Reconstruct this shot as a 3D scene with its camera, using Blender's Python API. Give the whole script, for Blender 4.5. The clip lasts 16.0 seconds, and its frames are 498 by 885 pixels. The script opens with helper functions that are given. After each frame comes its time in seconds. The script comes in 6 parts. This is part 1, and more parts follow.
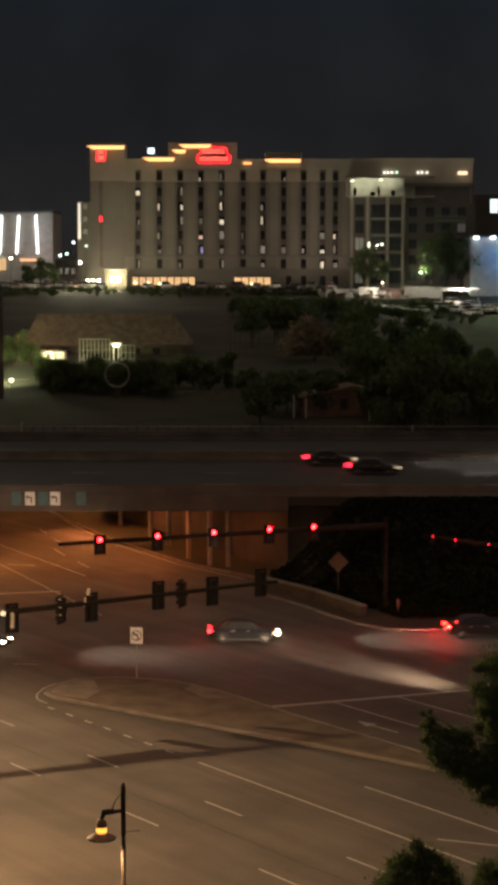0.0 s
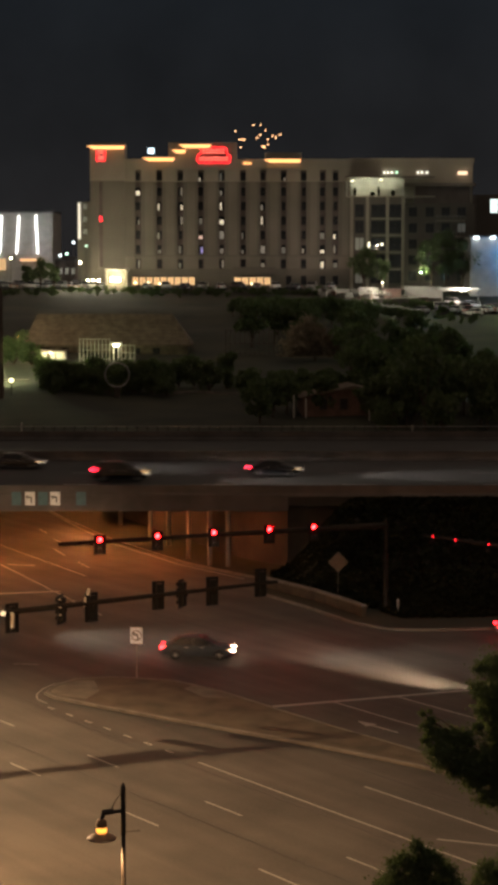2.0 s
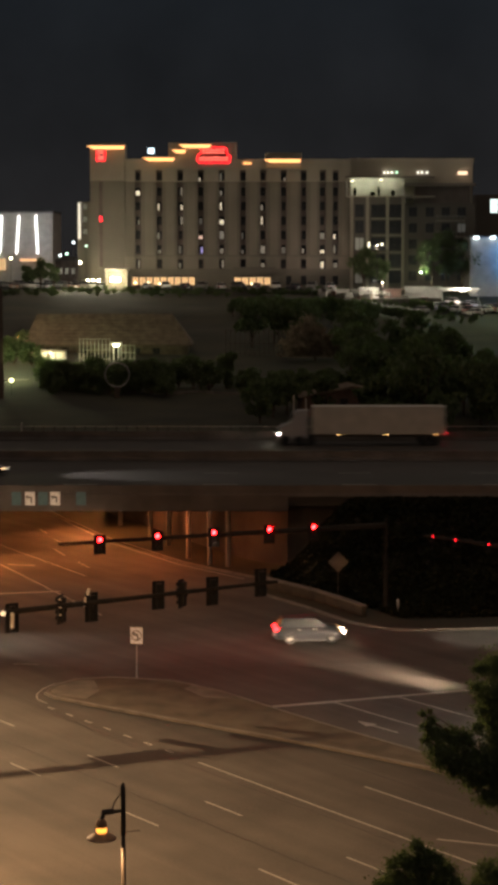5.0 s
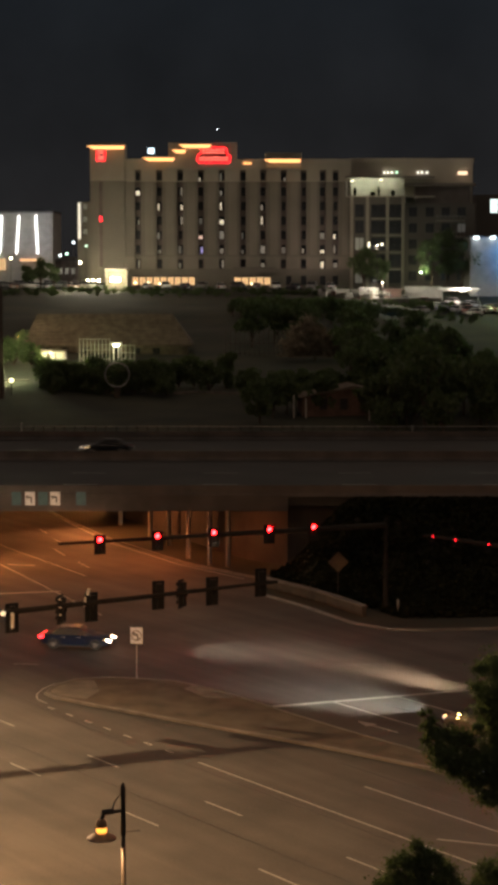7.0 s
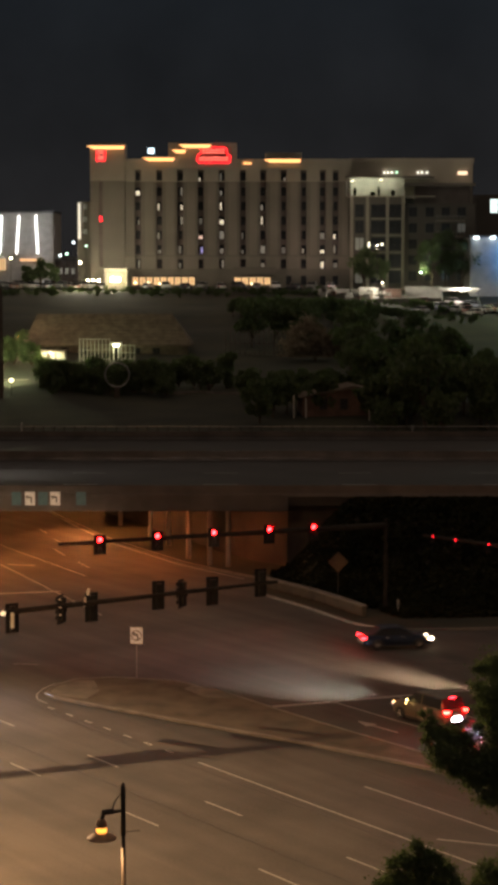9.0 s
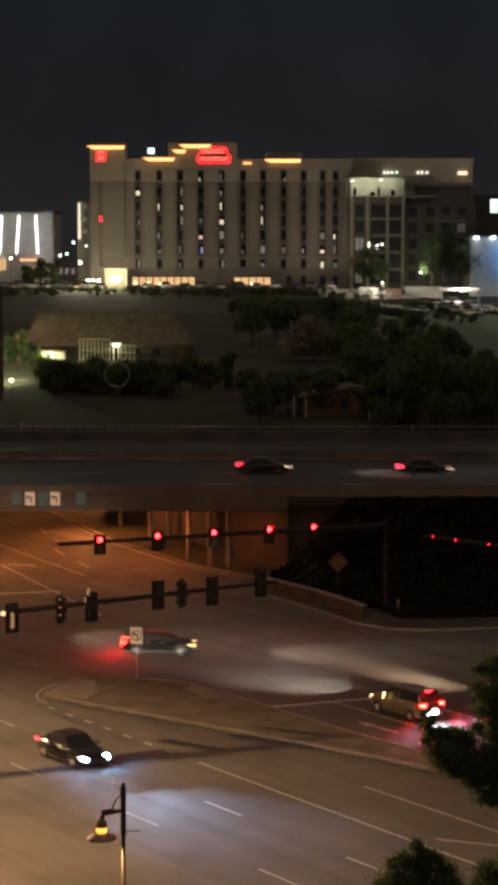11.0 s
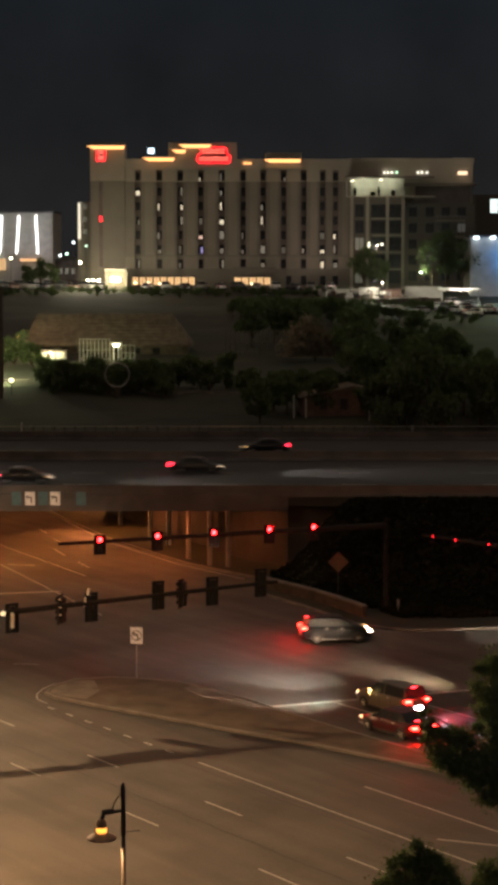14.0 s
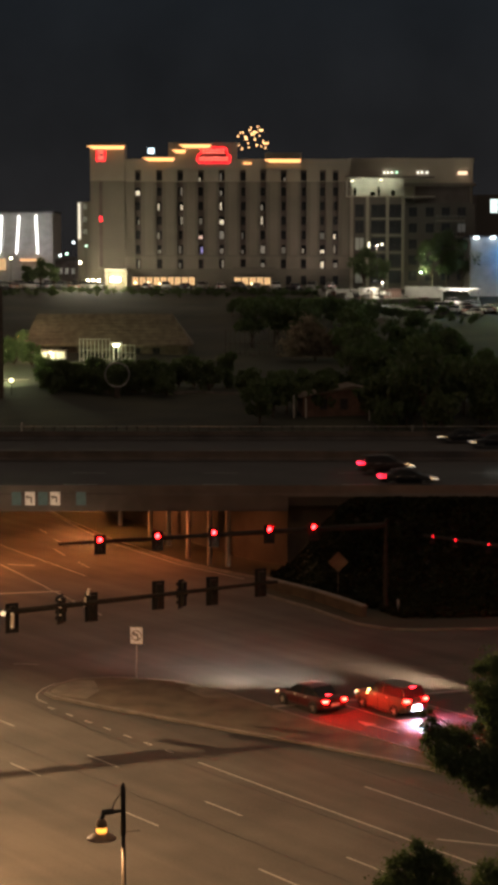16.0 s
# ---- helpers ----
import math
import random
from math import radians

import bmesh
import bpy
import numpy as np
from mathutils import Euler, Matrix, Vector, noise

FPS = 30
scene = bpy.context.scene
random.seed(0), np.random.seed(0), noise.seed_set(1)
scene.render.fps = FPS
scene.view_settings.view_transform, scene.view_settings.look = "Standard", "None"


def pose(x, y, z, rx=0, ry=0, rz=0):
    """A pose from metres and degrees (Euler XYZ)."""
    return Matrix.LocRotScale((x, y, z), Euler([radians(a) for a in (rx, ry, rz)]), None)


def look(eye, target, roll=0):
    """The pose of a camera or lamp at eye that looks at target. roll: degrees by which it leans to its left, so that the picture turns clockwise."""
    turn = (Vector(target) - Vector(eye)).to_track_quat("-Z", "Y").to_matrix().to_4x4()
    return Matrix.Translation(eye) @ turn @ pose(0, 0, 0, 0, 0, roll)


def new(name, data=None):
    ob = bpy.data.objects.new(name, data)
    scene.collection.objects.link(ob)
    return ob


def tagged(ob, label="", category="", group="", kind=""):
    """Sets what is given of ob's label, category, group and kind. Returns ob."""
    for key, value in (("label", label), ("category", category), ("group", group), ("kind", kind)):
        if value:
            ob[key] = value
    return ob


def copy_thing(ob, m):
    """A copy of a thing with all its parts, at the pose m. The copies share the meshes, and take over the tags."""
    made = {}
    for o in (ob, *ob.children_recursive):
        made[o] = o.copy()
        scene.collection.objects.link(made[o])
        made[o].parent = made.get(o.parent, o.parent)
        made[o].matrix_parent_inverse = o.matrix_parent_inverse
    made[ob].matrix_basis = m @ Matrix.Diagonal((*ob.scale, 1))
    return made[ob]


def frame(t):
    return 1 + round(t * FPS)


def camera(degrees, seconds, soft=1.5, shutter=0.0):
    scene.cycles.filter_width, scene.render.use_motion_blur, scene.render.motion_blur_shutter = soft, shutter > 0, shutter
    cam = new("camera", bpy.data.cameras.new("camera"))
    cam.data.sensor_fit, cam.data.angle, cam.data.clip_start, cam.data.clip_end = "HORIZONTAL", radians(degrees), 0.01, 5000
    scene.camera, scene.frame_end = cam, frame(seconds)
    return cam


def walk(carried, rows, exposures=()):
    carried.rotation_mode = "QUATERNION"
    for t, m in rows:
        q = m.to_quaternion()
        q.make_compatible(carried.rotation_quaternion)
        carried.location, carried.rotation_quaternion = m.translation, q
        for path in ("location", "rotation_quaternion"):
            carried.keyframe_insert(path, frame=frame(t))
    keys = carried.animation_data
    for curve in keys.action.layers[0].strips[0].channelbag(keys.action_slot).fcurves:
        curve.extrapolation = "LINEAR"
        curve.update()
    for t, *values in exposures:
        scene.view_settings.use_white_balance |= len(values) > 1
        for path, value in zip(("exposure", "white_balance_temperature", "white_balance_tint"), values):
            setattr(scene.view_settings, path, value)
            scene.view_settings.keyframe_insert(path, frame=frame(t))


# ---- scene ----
cam = camera(14.362, 16.0, soft=4.8, shutter=0.8)
EYE = pose(0, 0, 26, 90 - 5.451, 0, 0)
walk(cam, [(0, EYE), (16, EYE)], [(0, 0.26), (16, 0.26)])

# world: night sky with a faint city glow
world = bpy.data.worlds.new("night")
scene.world = world
world.use_nodes = True
wn, wl = world.node_tree.nodes, world.node_tree.links
wn.clear()
w_out, w_bg = wn.new("ShaderNodeOutputWorld"), wn.new("ShaderNodeBackground")
w_co, w_sep, w_ramp = wn.new("ShaderNodeTexCoord"), wn.new("ShaderNodeSeparateXYZ"), wn.new("ShaderNodeValToRGB")
wl.new(w_co.outputs["Generated"], w_sep.inputs[0])
wl.new(w_sep.outputs["Z"], w_ramp.inputs[0])
w_ramp.color_ramp.elements[0].position, w_ramp.color_ramp.elements[0].color = 0.0, (0.0152, 0.0143, 0.0144, 1)
w_ramp.color_ramp.elements[1].position, w_ramp.color_ramp.elements[1].color = 0.14, (0.0079, 0.0098, 0.0122, 1)
w_top = w_ramp.color_ramp.elements.new(1.0)      # low cloud lit by the town
w_top.color = (0.180, 0.134, 0.102, 1)
w_mid = w_ramp.color_ramp.elements.new(0.45)
w_mid.color = (0.125, 0.102, 0.084, 1)
w_noise, w_map, w_mul = wn.new("ShaderNodeTexNoise"), wn.new("ShaderNodeMapRange"), wn.new("ShaderNodeMix")   # faint uneven cloud
w_noise.inputs["Scale"].default_value, w_noise.inputs["Detail"].default_value = 9.0, 5
w_map.inputs["From Min"].default_value, w_map.inputs["From Max"].default_value = 0.3, 0.7
w_map.inputs["To Min"].default_value, w_map.inputs["To Max"].default_value = 0.72, 1.28
wl.new(w_co.outputs["Generated"], w_noise.inputs["Vector"])
wl.new(w_noise.outputs["Fac"], w_map.inputs["Value"])
w_mul.data_type, w_mul.blend_type = "RGBA", "MULTIPLY"
w_mul.inputs[0].default_value = 1.0
wl.new(w_ramp.outputs[0], w_mul.inputs[6])
wl.new(w_map.outputs[0], w_mul.inputs[7])
wl.new(w_mul.outputs[2], w_bg.inputs[0])
w_bg.inputs[1].default_value = 1.0
wl.new(w_bg.outputs[0], w_out.inputs[0])


def lamp(kind, x, y, z, watts, colour, size=0.3, target=None, angle=60, blend=0.6):
    d = bpy.data.lights.new("lamp_light", kind)
    d.energy, d.color = watts, colour
    d.shadow_soft_size = size
    if kind == "SPOT":
        d.spot_size, d.spot_blend = radians(angle), blend
    ob = new("lamp_light", d)
    ob.matrix_basis = look((x, y, z), target) if target else pose(x, y, z)
    return ob


SODIUM = (1.0, 0.51, 0.21)
MERCURY = (1.0, 0.90, 0.62)
lamp("SPOT", -59.4, 143.0, 29.3, 575000, (1.0, 0.62, 0.31), 0.6, (-26.0, 95.0, 0.0), 57, 1.0)        # high mast west of the junction, aimed at it
lamp("SPOT", -4.18, 54.7, 9.40, 650, SODIUM, 0.12, (-4.4, 56.5, 0.0), 156, 0.35)        # street lamp in view
lamp("SPOT", -18.8, 75.0, 9.40, 19500, SODIUM, 0.12, (-17.0, 79.0, 0.0), 156, 0.35)       # its neighbours along the near kerb
lamp("SPOT", -33.4, 95.2, 9.40, 6500, SODIUM, 0.12, (-31.0, 99.0, 0.0), 160, 0.35)
BRIDGE_LAMPS = ((-15.0, 182.0, 3800, (1.0, 0.30, 0.085)), (-22.0, 166.0, 2800, (1.0, 0.31, 0.085)), (-8.2, 166.5, 1300, (1.0, 0.25, 0.075)), (-27.0, 196.0, 1100, (1.0, 0.31, 0.085)), (-14.5, 201.5, 2300, (1.0, 0.31, 0.085)))
for x, y, watts, colour in BRIDGE_LAMPS:
    lamp("SPOT", x, y, 5.03, watts, colour, 0.2, (x + 1.0, y - 2.5, 0.0), 165, 0.3)     # lights under the bridge
for x, y in ((14.2, 115.25), (13.6, 114.8), (13.0, 114.35)):
    lamp("SPOT", x, y, 0.66, 18500, (1.0, 0.70, 0.46), 0.35, (x - 6.6, y + 8.8, 0.36), 27, 1.0)       # low beams of the car behind the tree
lamp("POINT", -26.5, 387.0, 24.0, 2600, MERCURY, 0.4)      # hotel entrance flood
lamp("POINT", -33.5, 384.0, 22.0, 2600, MERCURY, 0.3)
lamp("POINT", 24.3, 376.0, 27.5, 1100, (1.0, 0.92, 0.74), 0.3)   # car park lamps
lamp("POINT", 25.2, 373.6, 20.6, 1500, (1.0, 0.92, 0.74), 0.3)
lamp("POINT", 40.0, 372.6, 18.7, 900, (1.0, 0.92, 0.78), 0.3)   # fill added under the carport for the cars and slope
FACADE_FILLS = ((-19.0, 386.5, 500), (-6.0, 386.0, 480), (6.0, 386.0, 620), (16.0, 386.5, 1300))
for x, y, watts in FACADE_FILLS:
    lamp("SPOT", x, y, 19.55, watts * 1.1, (1.0, 0.77, 0.60), 0.25, (x, 400.0, 36.0), 110, 0.8)      # low fills added to brighten the hotel front
lamp("POINT", 51.6, 386.0, 25.5, 1000, (0.05, 0.36, 1.0), 0.3)    # blue screen glow from out of view, then a cool wall light
lamp("POINT", 46.0, 384.0, 28.8, 60, (0.22, 0.50, 1.0), 0.3)
# unseen fill added to light the grass slope
lamp("SPOT", 51.0, 385.6, 28.8, 8500, (0.74, 1.0, 0.40), 0.3, (26.0, 300.0, 12.0), 120, 1.0)
lamp("POINT", 23.2, 400.8, 40.2, 270, (0.95, 1.0, 0.70), 0.3)        # roof terrace
lamp("POINT", 28.2, 401.5, 40.3, 110, (0.95, 1.0, 0.70), 0.3)
for x, watts in ((28.6, 60), (35.0, 60), (43.0, 50)):
    lamp("POINT", x, 400.2, 42.6, watts, (1.0, 0.84, 0.62), 0.3)       # string of lamps along the upper wing
lamp("POINT", 33.3, 383.6, 22.6, 900, (0.90, 1.0, 0.58), 0.3)        # lamp added to light the car park trees from the left
lamp("POINT", -37.0, 270.0, 14.4, 3600, (0.90, 0.97, 0.52), 0.2)   # out-of-view lamp added to light the garden trees
lamp("SPOT", -31.6, 254.5, 11.6, 9000, (0.95, 0.95, 0.46), 0.2, (-33.4, 260.5, 9.0), 120, 1.0)   # spot added behind the globe lamp to light the lawn
lamp("POINT", -19.0, 282.3, 12.9, 130, (1.0, 0.90, 0.45), 0.2)   # porch lamp
lamp("POINT", -28.3, 280.6, 12.3, 640, (1.0, 0.92, 0.52), 0.1)   # fill added at the eave for the lit shed
lamp("POINT", -34.0, 287.6, 14.3, 900, (1.0, 0.66, 0.36), 0.2)   # hidden warm fill added at the gable end
lamp("POINT", 51.5, 290.0, 25.0, 3600, (0.56, 0.92, 0.84), 0.3)   # out-of-view fill added to brighten the wooded slope
lamp("POINT", -45.0, 428.0, 30.0, 900, (0.95, 0.95, 1.0), 0.3)  # strip-lit front


# ---- materials ----
def mat(name, base, rough=0.7, metal=0.0, vary=0.25, scale=3.0, bump=0.15, fine=40.0, emit=None, strength=0.0, tint=None):
    """Principled surface with variation at two scales and a fine relief; tint: a second colour that comes in in patches."""
    m = bpy.data.materials.new(name)
    m.use_nodes = True
    n, l = m.node_tree.nodes, m.node_tree.links
    b = n["Principled BSDF"]
    b.inputs["Roughness"].default_value, b.inputs["Metallic"].default_value = rough, metal
    co = n.new("ShaderNodeTexCoord")
    big, small = n.new("ShaderNodeTexNoise"), n.new("ShaderNodeTexNoise")
    big.inputs["Scale"].default_value, big.inputs["Detail"].default_value = scale, 5
    small.inputs["Scale"].default_value, small.inputs["Detail"].default_value = fine, 3
    for q in (big, small):
        l.new(co.outputs["Object"], q.inputs["Vector"])
    mix = n.new("ShaderNodeMix")
    mix.data_type = "RGBA"
    dark = tuple(c * (1 - vary) for c in base)
    light = tint or tuple(min(1, c * (1 + vary)) for c in base)
    mix.inputs[6].default_value, mix.inputs[7].default_value = (*dark, 1), (*light, 1)
    ramp = n.new("ShaderNodeValToRGB")
    ramp.color_ramp.elements[0].position, ramp.color_ramp.elements[1].position = 0.32, 0.68
    add = n.new("ShaderNodeMath")
    add.operation = "MULTIPLY_ADD"
    add.inputs[1].default_value, add.inputs[2].default_value = 0.35, -0.17
    l.new(small.outputs["Fac"], add.inputs[0])
    tot = n.new("ShaderNodeMath")
    tot.operation = "ADD"
    l.new(big.outputs["Fac"], tot.inputs[0])
    l.new(add.outputs[0], tot.inputs[1])
    l.new(tot.outputs[0], ramp.inputs[0])
    l.new(ramp.outputs[0], mix.inputs[0])
    l.new(mix.outputs[2], b.inputs["Base Color"])
    if bump:
        bp = n.new("ShaderNodeBump")
        bp.inputs["Strength"].default_value, bp.inputs["Distance"].default_value = bump, 0.02
        l.new(small.outputs["Fac"], bp.inputs["Height"])
        l.new(bp.outputs[0], b.inputs["Normal"])
    if emit:
        b.inputs["Emission Color"].default_value, b.inputs["Emission Strength"].default_value = (*emit, 1), strength
    return m


def glow(name, colour, strength):
    m = bpy.data.materials.new(name)
    m.use_nodes = True
    b = m.node_tree.nodes["Principled BSDF"]
    b.inputs["Base Color"].default_value = (*[c * 0.5 for c in colour], 1)
    b.inputs["Emission Color"].default_value, b.inputs["Emission Strength"].default_value = (*colour, 1), strength
    m.cycles.emission_sampling = "FRONT"
    return m


def paint(name):
    """Car paint whose colour is that of the object."""
    m = mat(name, (0.3, 0.3, 0.3), 0.28, 0.1, 0.1, 2.0, 0.0)
    n, l = m.node_tree.nodes, m.node_tree.links
    info, b = n.new("ShaderNodeObjectInfo"), n["Principled BSDF"]
    l.new(info.outputs["Color"], b.inputs["Base Color"])
    b.inputs["Coat Weight"].default_value = 0.15
    b.inputs["Specular IOR Level"].default_value = 0.14
    return m


M_ASPHALT = mat("asphalt", (0.060, 0.054, 0.048), 0.85, 0, 0.34, 0.16, 0.45, 7.0)


def wheel_wear(m):
    """Long streaks of wear along the near road, laid over the asphalt's own colour."""
    n, l = m.node_tree.nodes, m.node_tree.links
    b = n["Principled BSDF"]
    old = b.inputs["Base Color"].links[0].from_socket
    co, mp, nz, rp, mx = (n.new("ShaderNode" + k) for k in ("TexCoord", "Mapping", "TexNoise", "ValToRGB", "Mix"))
    mp.vector_type = "TEXTURE"
    mp.inputs["Rotation"].default_value[2] = radians(-54.2)
    mp.inputs["Scale"].default_value = (34, 1.2, 1)
    nz.inputs["Scale"].default_value, nz.inputs["Detail"].default_value = 1.0, 4
    rp.color_ramp.elements[0].position, rp.color_ramp.elements[0].color = 0.3, (0.72, 0.72, 0.72, 1)
    rp.color_ramp.elements[1].position, rp.color_ramp.elements[1].color = 0.7, (1.22, 1.2, 1.16, 1)
    mx.data_type, mx.blend_type = "RGBA", "MULTIPLY"
    mx.inputs[0].default_value = 1.0
    l.new(co.outputs["Object"], mp.inputs[0])
    l.new(mp.outputs[0], nz.inputs["Vector"])
    l.new(nz.outputs["Fac"], rp.inputs[0])
    l.new(old, mx.inputs[6])
    l.new(rp.outputs[0], mx.inputs[7])
    l.new(mx.outputs[2], b.inputs["Base Color"])


wheel_wear(M_ASPHALT)
M_BROWNSTONE = mat("brown_edging_stone", (0.052, 0.040, 0.027), 0.9, 0, 0.35, 0.9, 0.4, 12.0)
M_POLE = mat("black_brown_pole_paint", (0.022, 0.016, 0.011), 0.62, 0, 0.25, 4.0, 0.1)
# tar of the road joints, also the painted shade along the kerb
M_TARSHADE = mat("tar_seal_and_kerb_shade", (0.022, 0.02, 0.018), 0.6, 0, 0.3, 2.0, 0.2)
M_DECK = mat("worn_highway_asphalt", (0.028, 0.023, 0.020), 0.8, 0, 0.25, 0.2, 0.3, 8.0)
M_PAINT = mat("worn_road_paint", (0.48, 0.46, 0.43), 0.7, 0, 0.45, 1.8, 0.2, 14.0, tint=(0.33, 0.315, 0.29))
M_ABUTMENT = mat("dark_abutment_concrete", (0.040, 0.033, 0.028), 0.9, 0, 0.35, 0.35, 0.3, 9.0)
M_COLUMN = mat("pale_column_concrete", (0.21, 0.185, 0.165), 0.85, 0, 0.2, 0.6, 0.2, 12.0)
M_CONC = mat("concrete", (0.145, 0.130, 0.112), 0.85, 0, 0.25, 0.8, 0.3, 18.0)
M_PAD = mat("weathered_paving", (0.125, 0.108, 0.086), 0.9, 0, 0.3, 0.9, 0.4, 16.0)
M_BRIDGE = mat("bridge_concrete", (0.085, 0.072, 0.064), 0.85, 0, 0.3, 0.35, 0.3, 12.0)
M_MULCH = mat("dry_mulch", (0.076, 0.060, 0.040), 0.95, 0, 0.34, 0.7, 0.6, 22.0)
M_GRASS = mat("dark_turf", (0.020, 0.023, 0.011), 0.95, 0, 0.45, 0.12, 0.6, 5.0, tint=(0.038, 0.036, 0.018))
M_LEAF = mat("leaves", (0.064, 0.092, 0.040), 0.65, 0, 0.5, 0.9, 0.0, 5.0, tint=(0.11, 0.135, 0.06))


def let_light_through(m, share_through, colour):
    """Thin leaves pass part of the light that falls on their backs."""
    n, l = m.node_tree.nodes, m.node_tree.links
    tr, mx = n.new("ShaderNodeBsdfTranslucent"), n.new("ShaderNodeMixShader")
    tr.inputs["Color"].default_value = (*colour, 1)
    mx.inputs[0].default_value = share_through
    l.new(n["Principled BSDF"].outputs[0], mx.inputs[1])
    l.new(tr.outputs[0], mx.inputs[2])
    l.new(mx.outputs[0], n["Material Output"].inputs["Surface"])


let_light_through(M_LEAF, 0.35, (0.11, 0.17, 0.05))
# pale brown leaf colour that carries the warm light on one tree
M_LEAFWARM = mat("warm_lit_leaves", (0.24, 0.195, 0.14), 0.7, 0, 0.3, 0.9, 0.0, 5.0, tint=(0.33, 0.275, 0.20))
let_light_through(M_LEAFWARM, 0.35, (0.26, 0.21, 0.14))
# near black, to paint the bank's darkness; the terrace planters share it
M_NEARBLACK_LEAF = mat("near_black_leaf", (0.015, 0.016, 0.009), 0.9, 0, 0.3, 0.7, 0.0, 5.0)
M_NEARBLACK_LEAF.node_tree.nodes["Principled BSDF"].inputs["Specular IOR Level"].default_value = 0.03
M_BARK = mat("bark", (0.09, 0.065, 0.045), 0.9, 0, 0.35, 3.0, 0.5, 25.0)
M_BLACK = mat("black_housing", (0.018, 0.018, 0.018), 0.55, 0, 0.2, 6.0, 0.05)
M_BLACKSTEEL = mat("matt_black_steel", (0.022, 0.02, 0.018), 0.75, 0.0, 0.25, 4.0, 0.1)
for m in (M_BLACK, M_BLACKSTEEL):
    m.node_tree.nodes["Principled BSDF"].inputs["Specular IOR Level"].default_value = 0.12
M_STEEL = mat("galvanised_steel", (0.30, 0.29, 0.27), 0.5, 0.6, 0.2, 2.5, 0.1)
M_DARKSTEEL = mat("dark_painted_steel", (0.045, 0.038, 0.032), 0.5, 0.3, 0.25, 4.0, 0.1)
M_COPPER = mat("brown_enamel", (0.26, 0.15, 0.085), 0.5, 0.0, 0.3, 6.0, 0.1)
M_WHITE = mat("white_sheeting", (0.75, 0.75, 0.73), 0.5, 0, 0.08, 4.0, 0.0)
M_TEAL = mat("faded_green_sheeting", (0.06, 0.13, 0.15), 0.5, 0, 0.2, 4.0, 0.0)
M_ORANGE = mat("faded_orange_sheeting", (0.10, 0.06, 0.03), 0.5, 0, 0.15, 4.0, 0.0)
M_REDINK = mat("red_sheeting", (0.35, 0.05, 0.05), 0.5, 0, 0.1, 4.0, 0.0)
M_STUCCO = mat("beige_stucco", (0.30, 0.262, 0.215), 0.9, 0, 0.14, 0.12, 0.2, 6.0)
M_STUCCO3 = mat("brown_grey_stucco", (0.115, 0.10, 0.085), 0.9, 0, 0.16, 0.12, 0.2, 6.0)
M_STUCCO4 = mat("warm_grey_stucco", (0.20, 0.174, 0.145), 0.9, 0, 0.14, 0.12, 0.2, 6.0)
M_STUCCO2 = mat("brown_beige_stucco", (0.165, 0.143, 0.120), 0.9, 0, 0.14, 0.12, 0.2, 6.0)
M_RECESS = mat("dark_bronze_panel", (0.112, 0.084, 0.072), 0.6, 0.1, 0.2, 0.5, 0.1)
M_ROOF = mat("roof_membrane", (0.10, 0.10, 0.10), 0.9, 0, 0.25, 0.3, 0.2)
M_SHINGLE = mat("brown_shingle", (0.13, 0.10, 0.075), 0.9, 0, 0.3, 1.0, 0.4, 9.0)
M_BRICK = mat("red_brown_brickwork", (0.13, 0.078, 0.06), 0.9, 0, 0.3, 1.0, 0.3, 9.0)
M_SIDING = mat("pale_siding", (0.42, 0.40, 0.36), 0.8, 0, 0.12, 0.8, 0.1)
M_RUBBER = mat("tyre_rubber", (0.02, 0.02, 0.02), 0.85, 0, 0.2, 8.0, 0.1)
M_RIM = mat("alloy", (0.46, 0.44, 0.41), 0.5, 0.3, 0.1, 8.0, 0.0)
M_CARPAINT = paint("car_paint")
M_TRIMBLACK = mat("black_plastic", (0.03, 0.03, 0.03), 0.6, 0, 0.2, 6.0, 0.05)
M_GLASS = mat("tinted_glass", (0.012, 0.014, 0.017), 0.34, 0, 0.1, 2.0, 0.0)
M_GLASS.node_tree.nodes["Principled BSDF"].inputs["Specular IOR Level"].default_value = 0.25
M_PANE = mat("dark_window_glass", (0.040, 0.040, 0.044), 0.12, 0, 0.2, 0.5, 0.0)
G_RED = glow("red_signal_light", (1.0, 0.0011, 0.0014), 420)
G_REDFAR = glow("small_red_light", (1.0, 0.012, 0.02), 6)
G_AMBER = glow("amber_lamp_glass", (1.0, 0.36, 0.05), 2.1)
G_TAIL = glow("tail_light_red", (1.0, 0.008, 0.012), 45)
G_TAILFAR = glow("distant_tail_light", (1.0, 0.012, 0.03), 32)
G_BRAKE = glow("brake_light_red", (1.0, 0.0011, 0.0008), 850)
G_HEAD = glow("warm_headlight", (1.0, 0.74, 0.45), 55)
G_HEADFAR = glow("distant_headlight", (1.0, 0.82, 0.62), 1.5)
G_XENON = glow("blue_white_headlight", (0.34, 0.54, 1.0), 990)
G_TURN = glow("amber_side_light", (1.0, 0.58, 0.20), 4)
G_MIRROR = glow("amber_repeater", (1.0, 0.66, 0.20), 12)
G_PLATE = glow("glowing_plate", (0.70, 0.78, 1.0), 900)
G_CORNICE = glow("cornice_light", (1.0, 0.45, 0.15), 2.0)
G_SIGN = glow("red_sign_tube", (1.0, 0.012, 0.02), 5.0)
G_SIGNFACE = glow("pink_red_letter_face", (1.0, 0.17, 0.12), 1.8)
M_SIGNRED = mat("red_sign_panel", (0.30, 0.02, 0.02), 0.5, 0, 0.2, 1.0, 0.0)
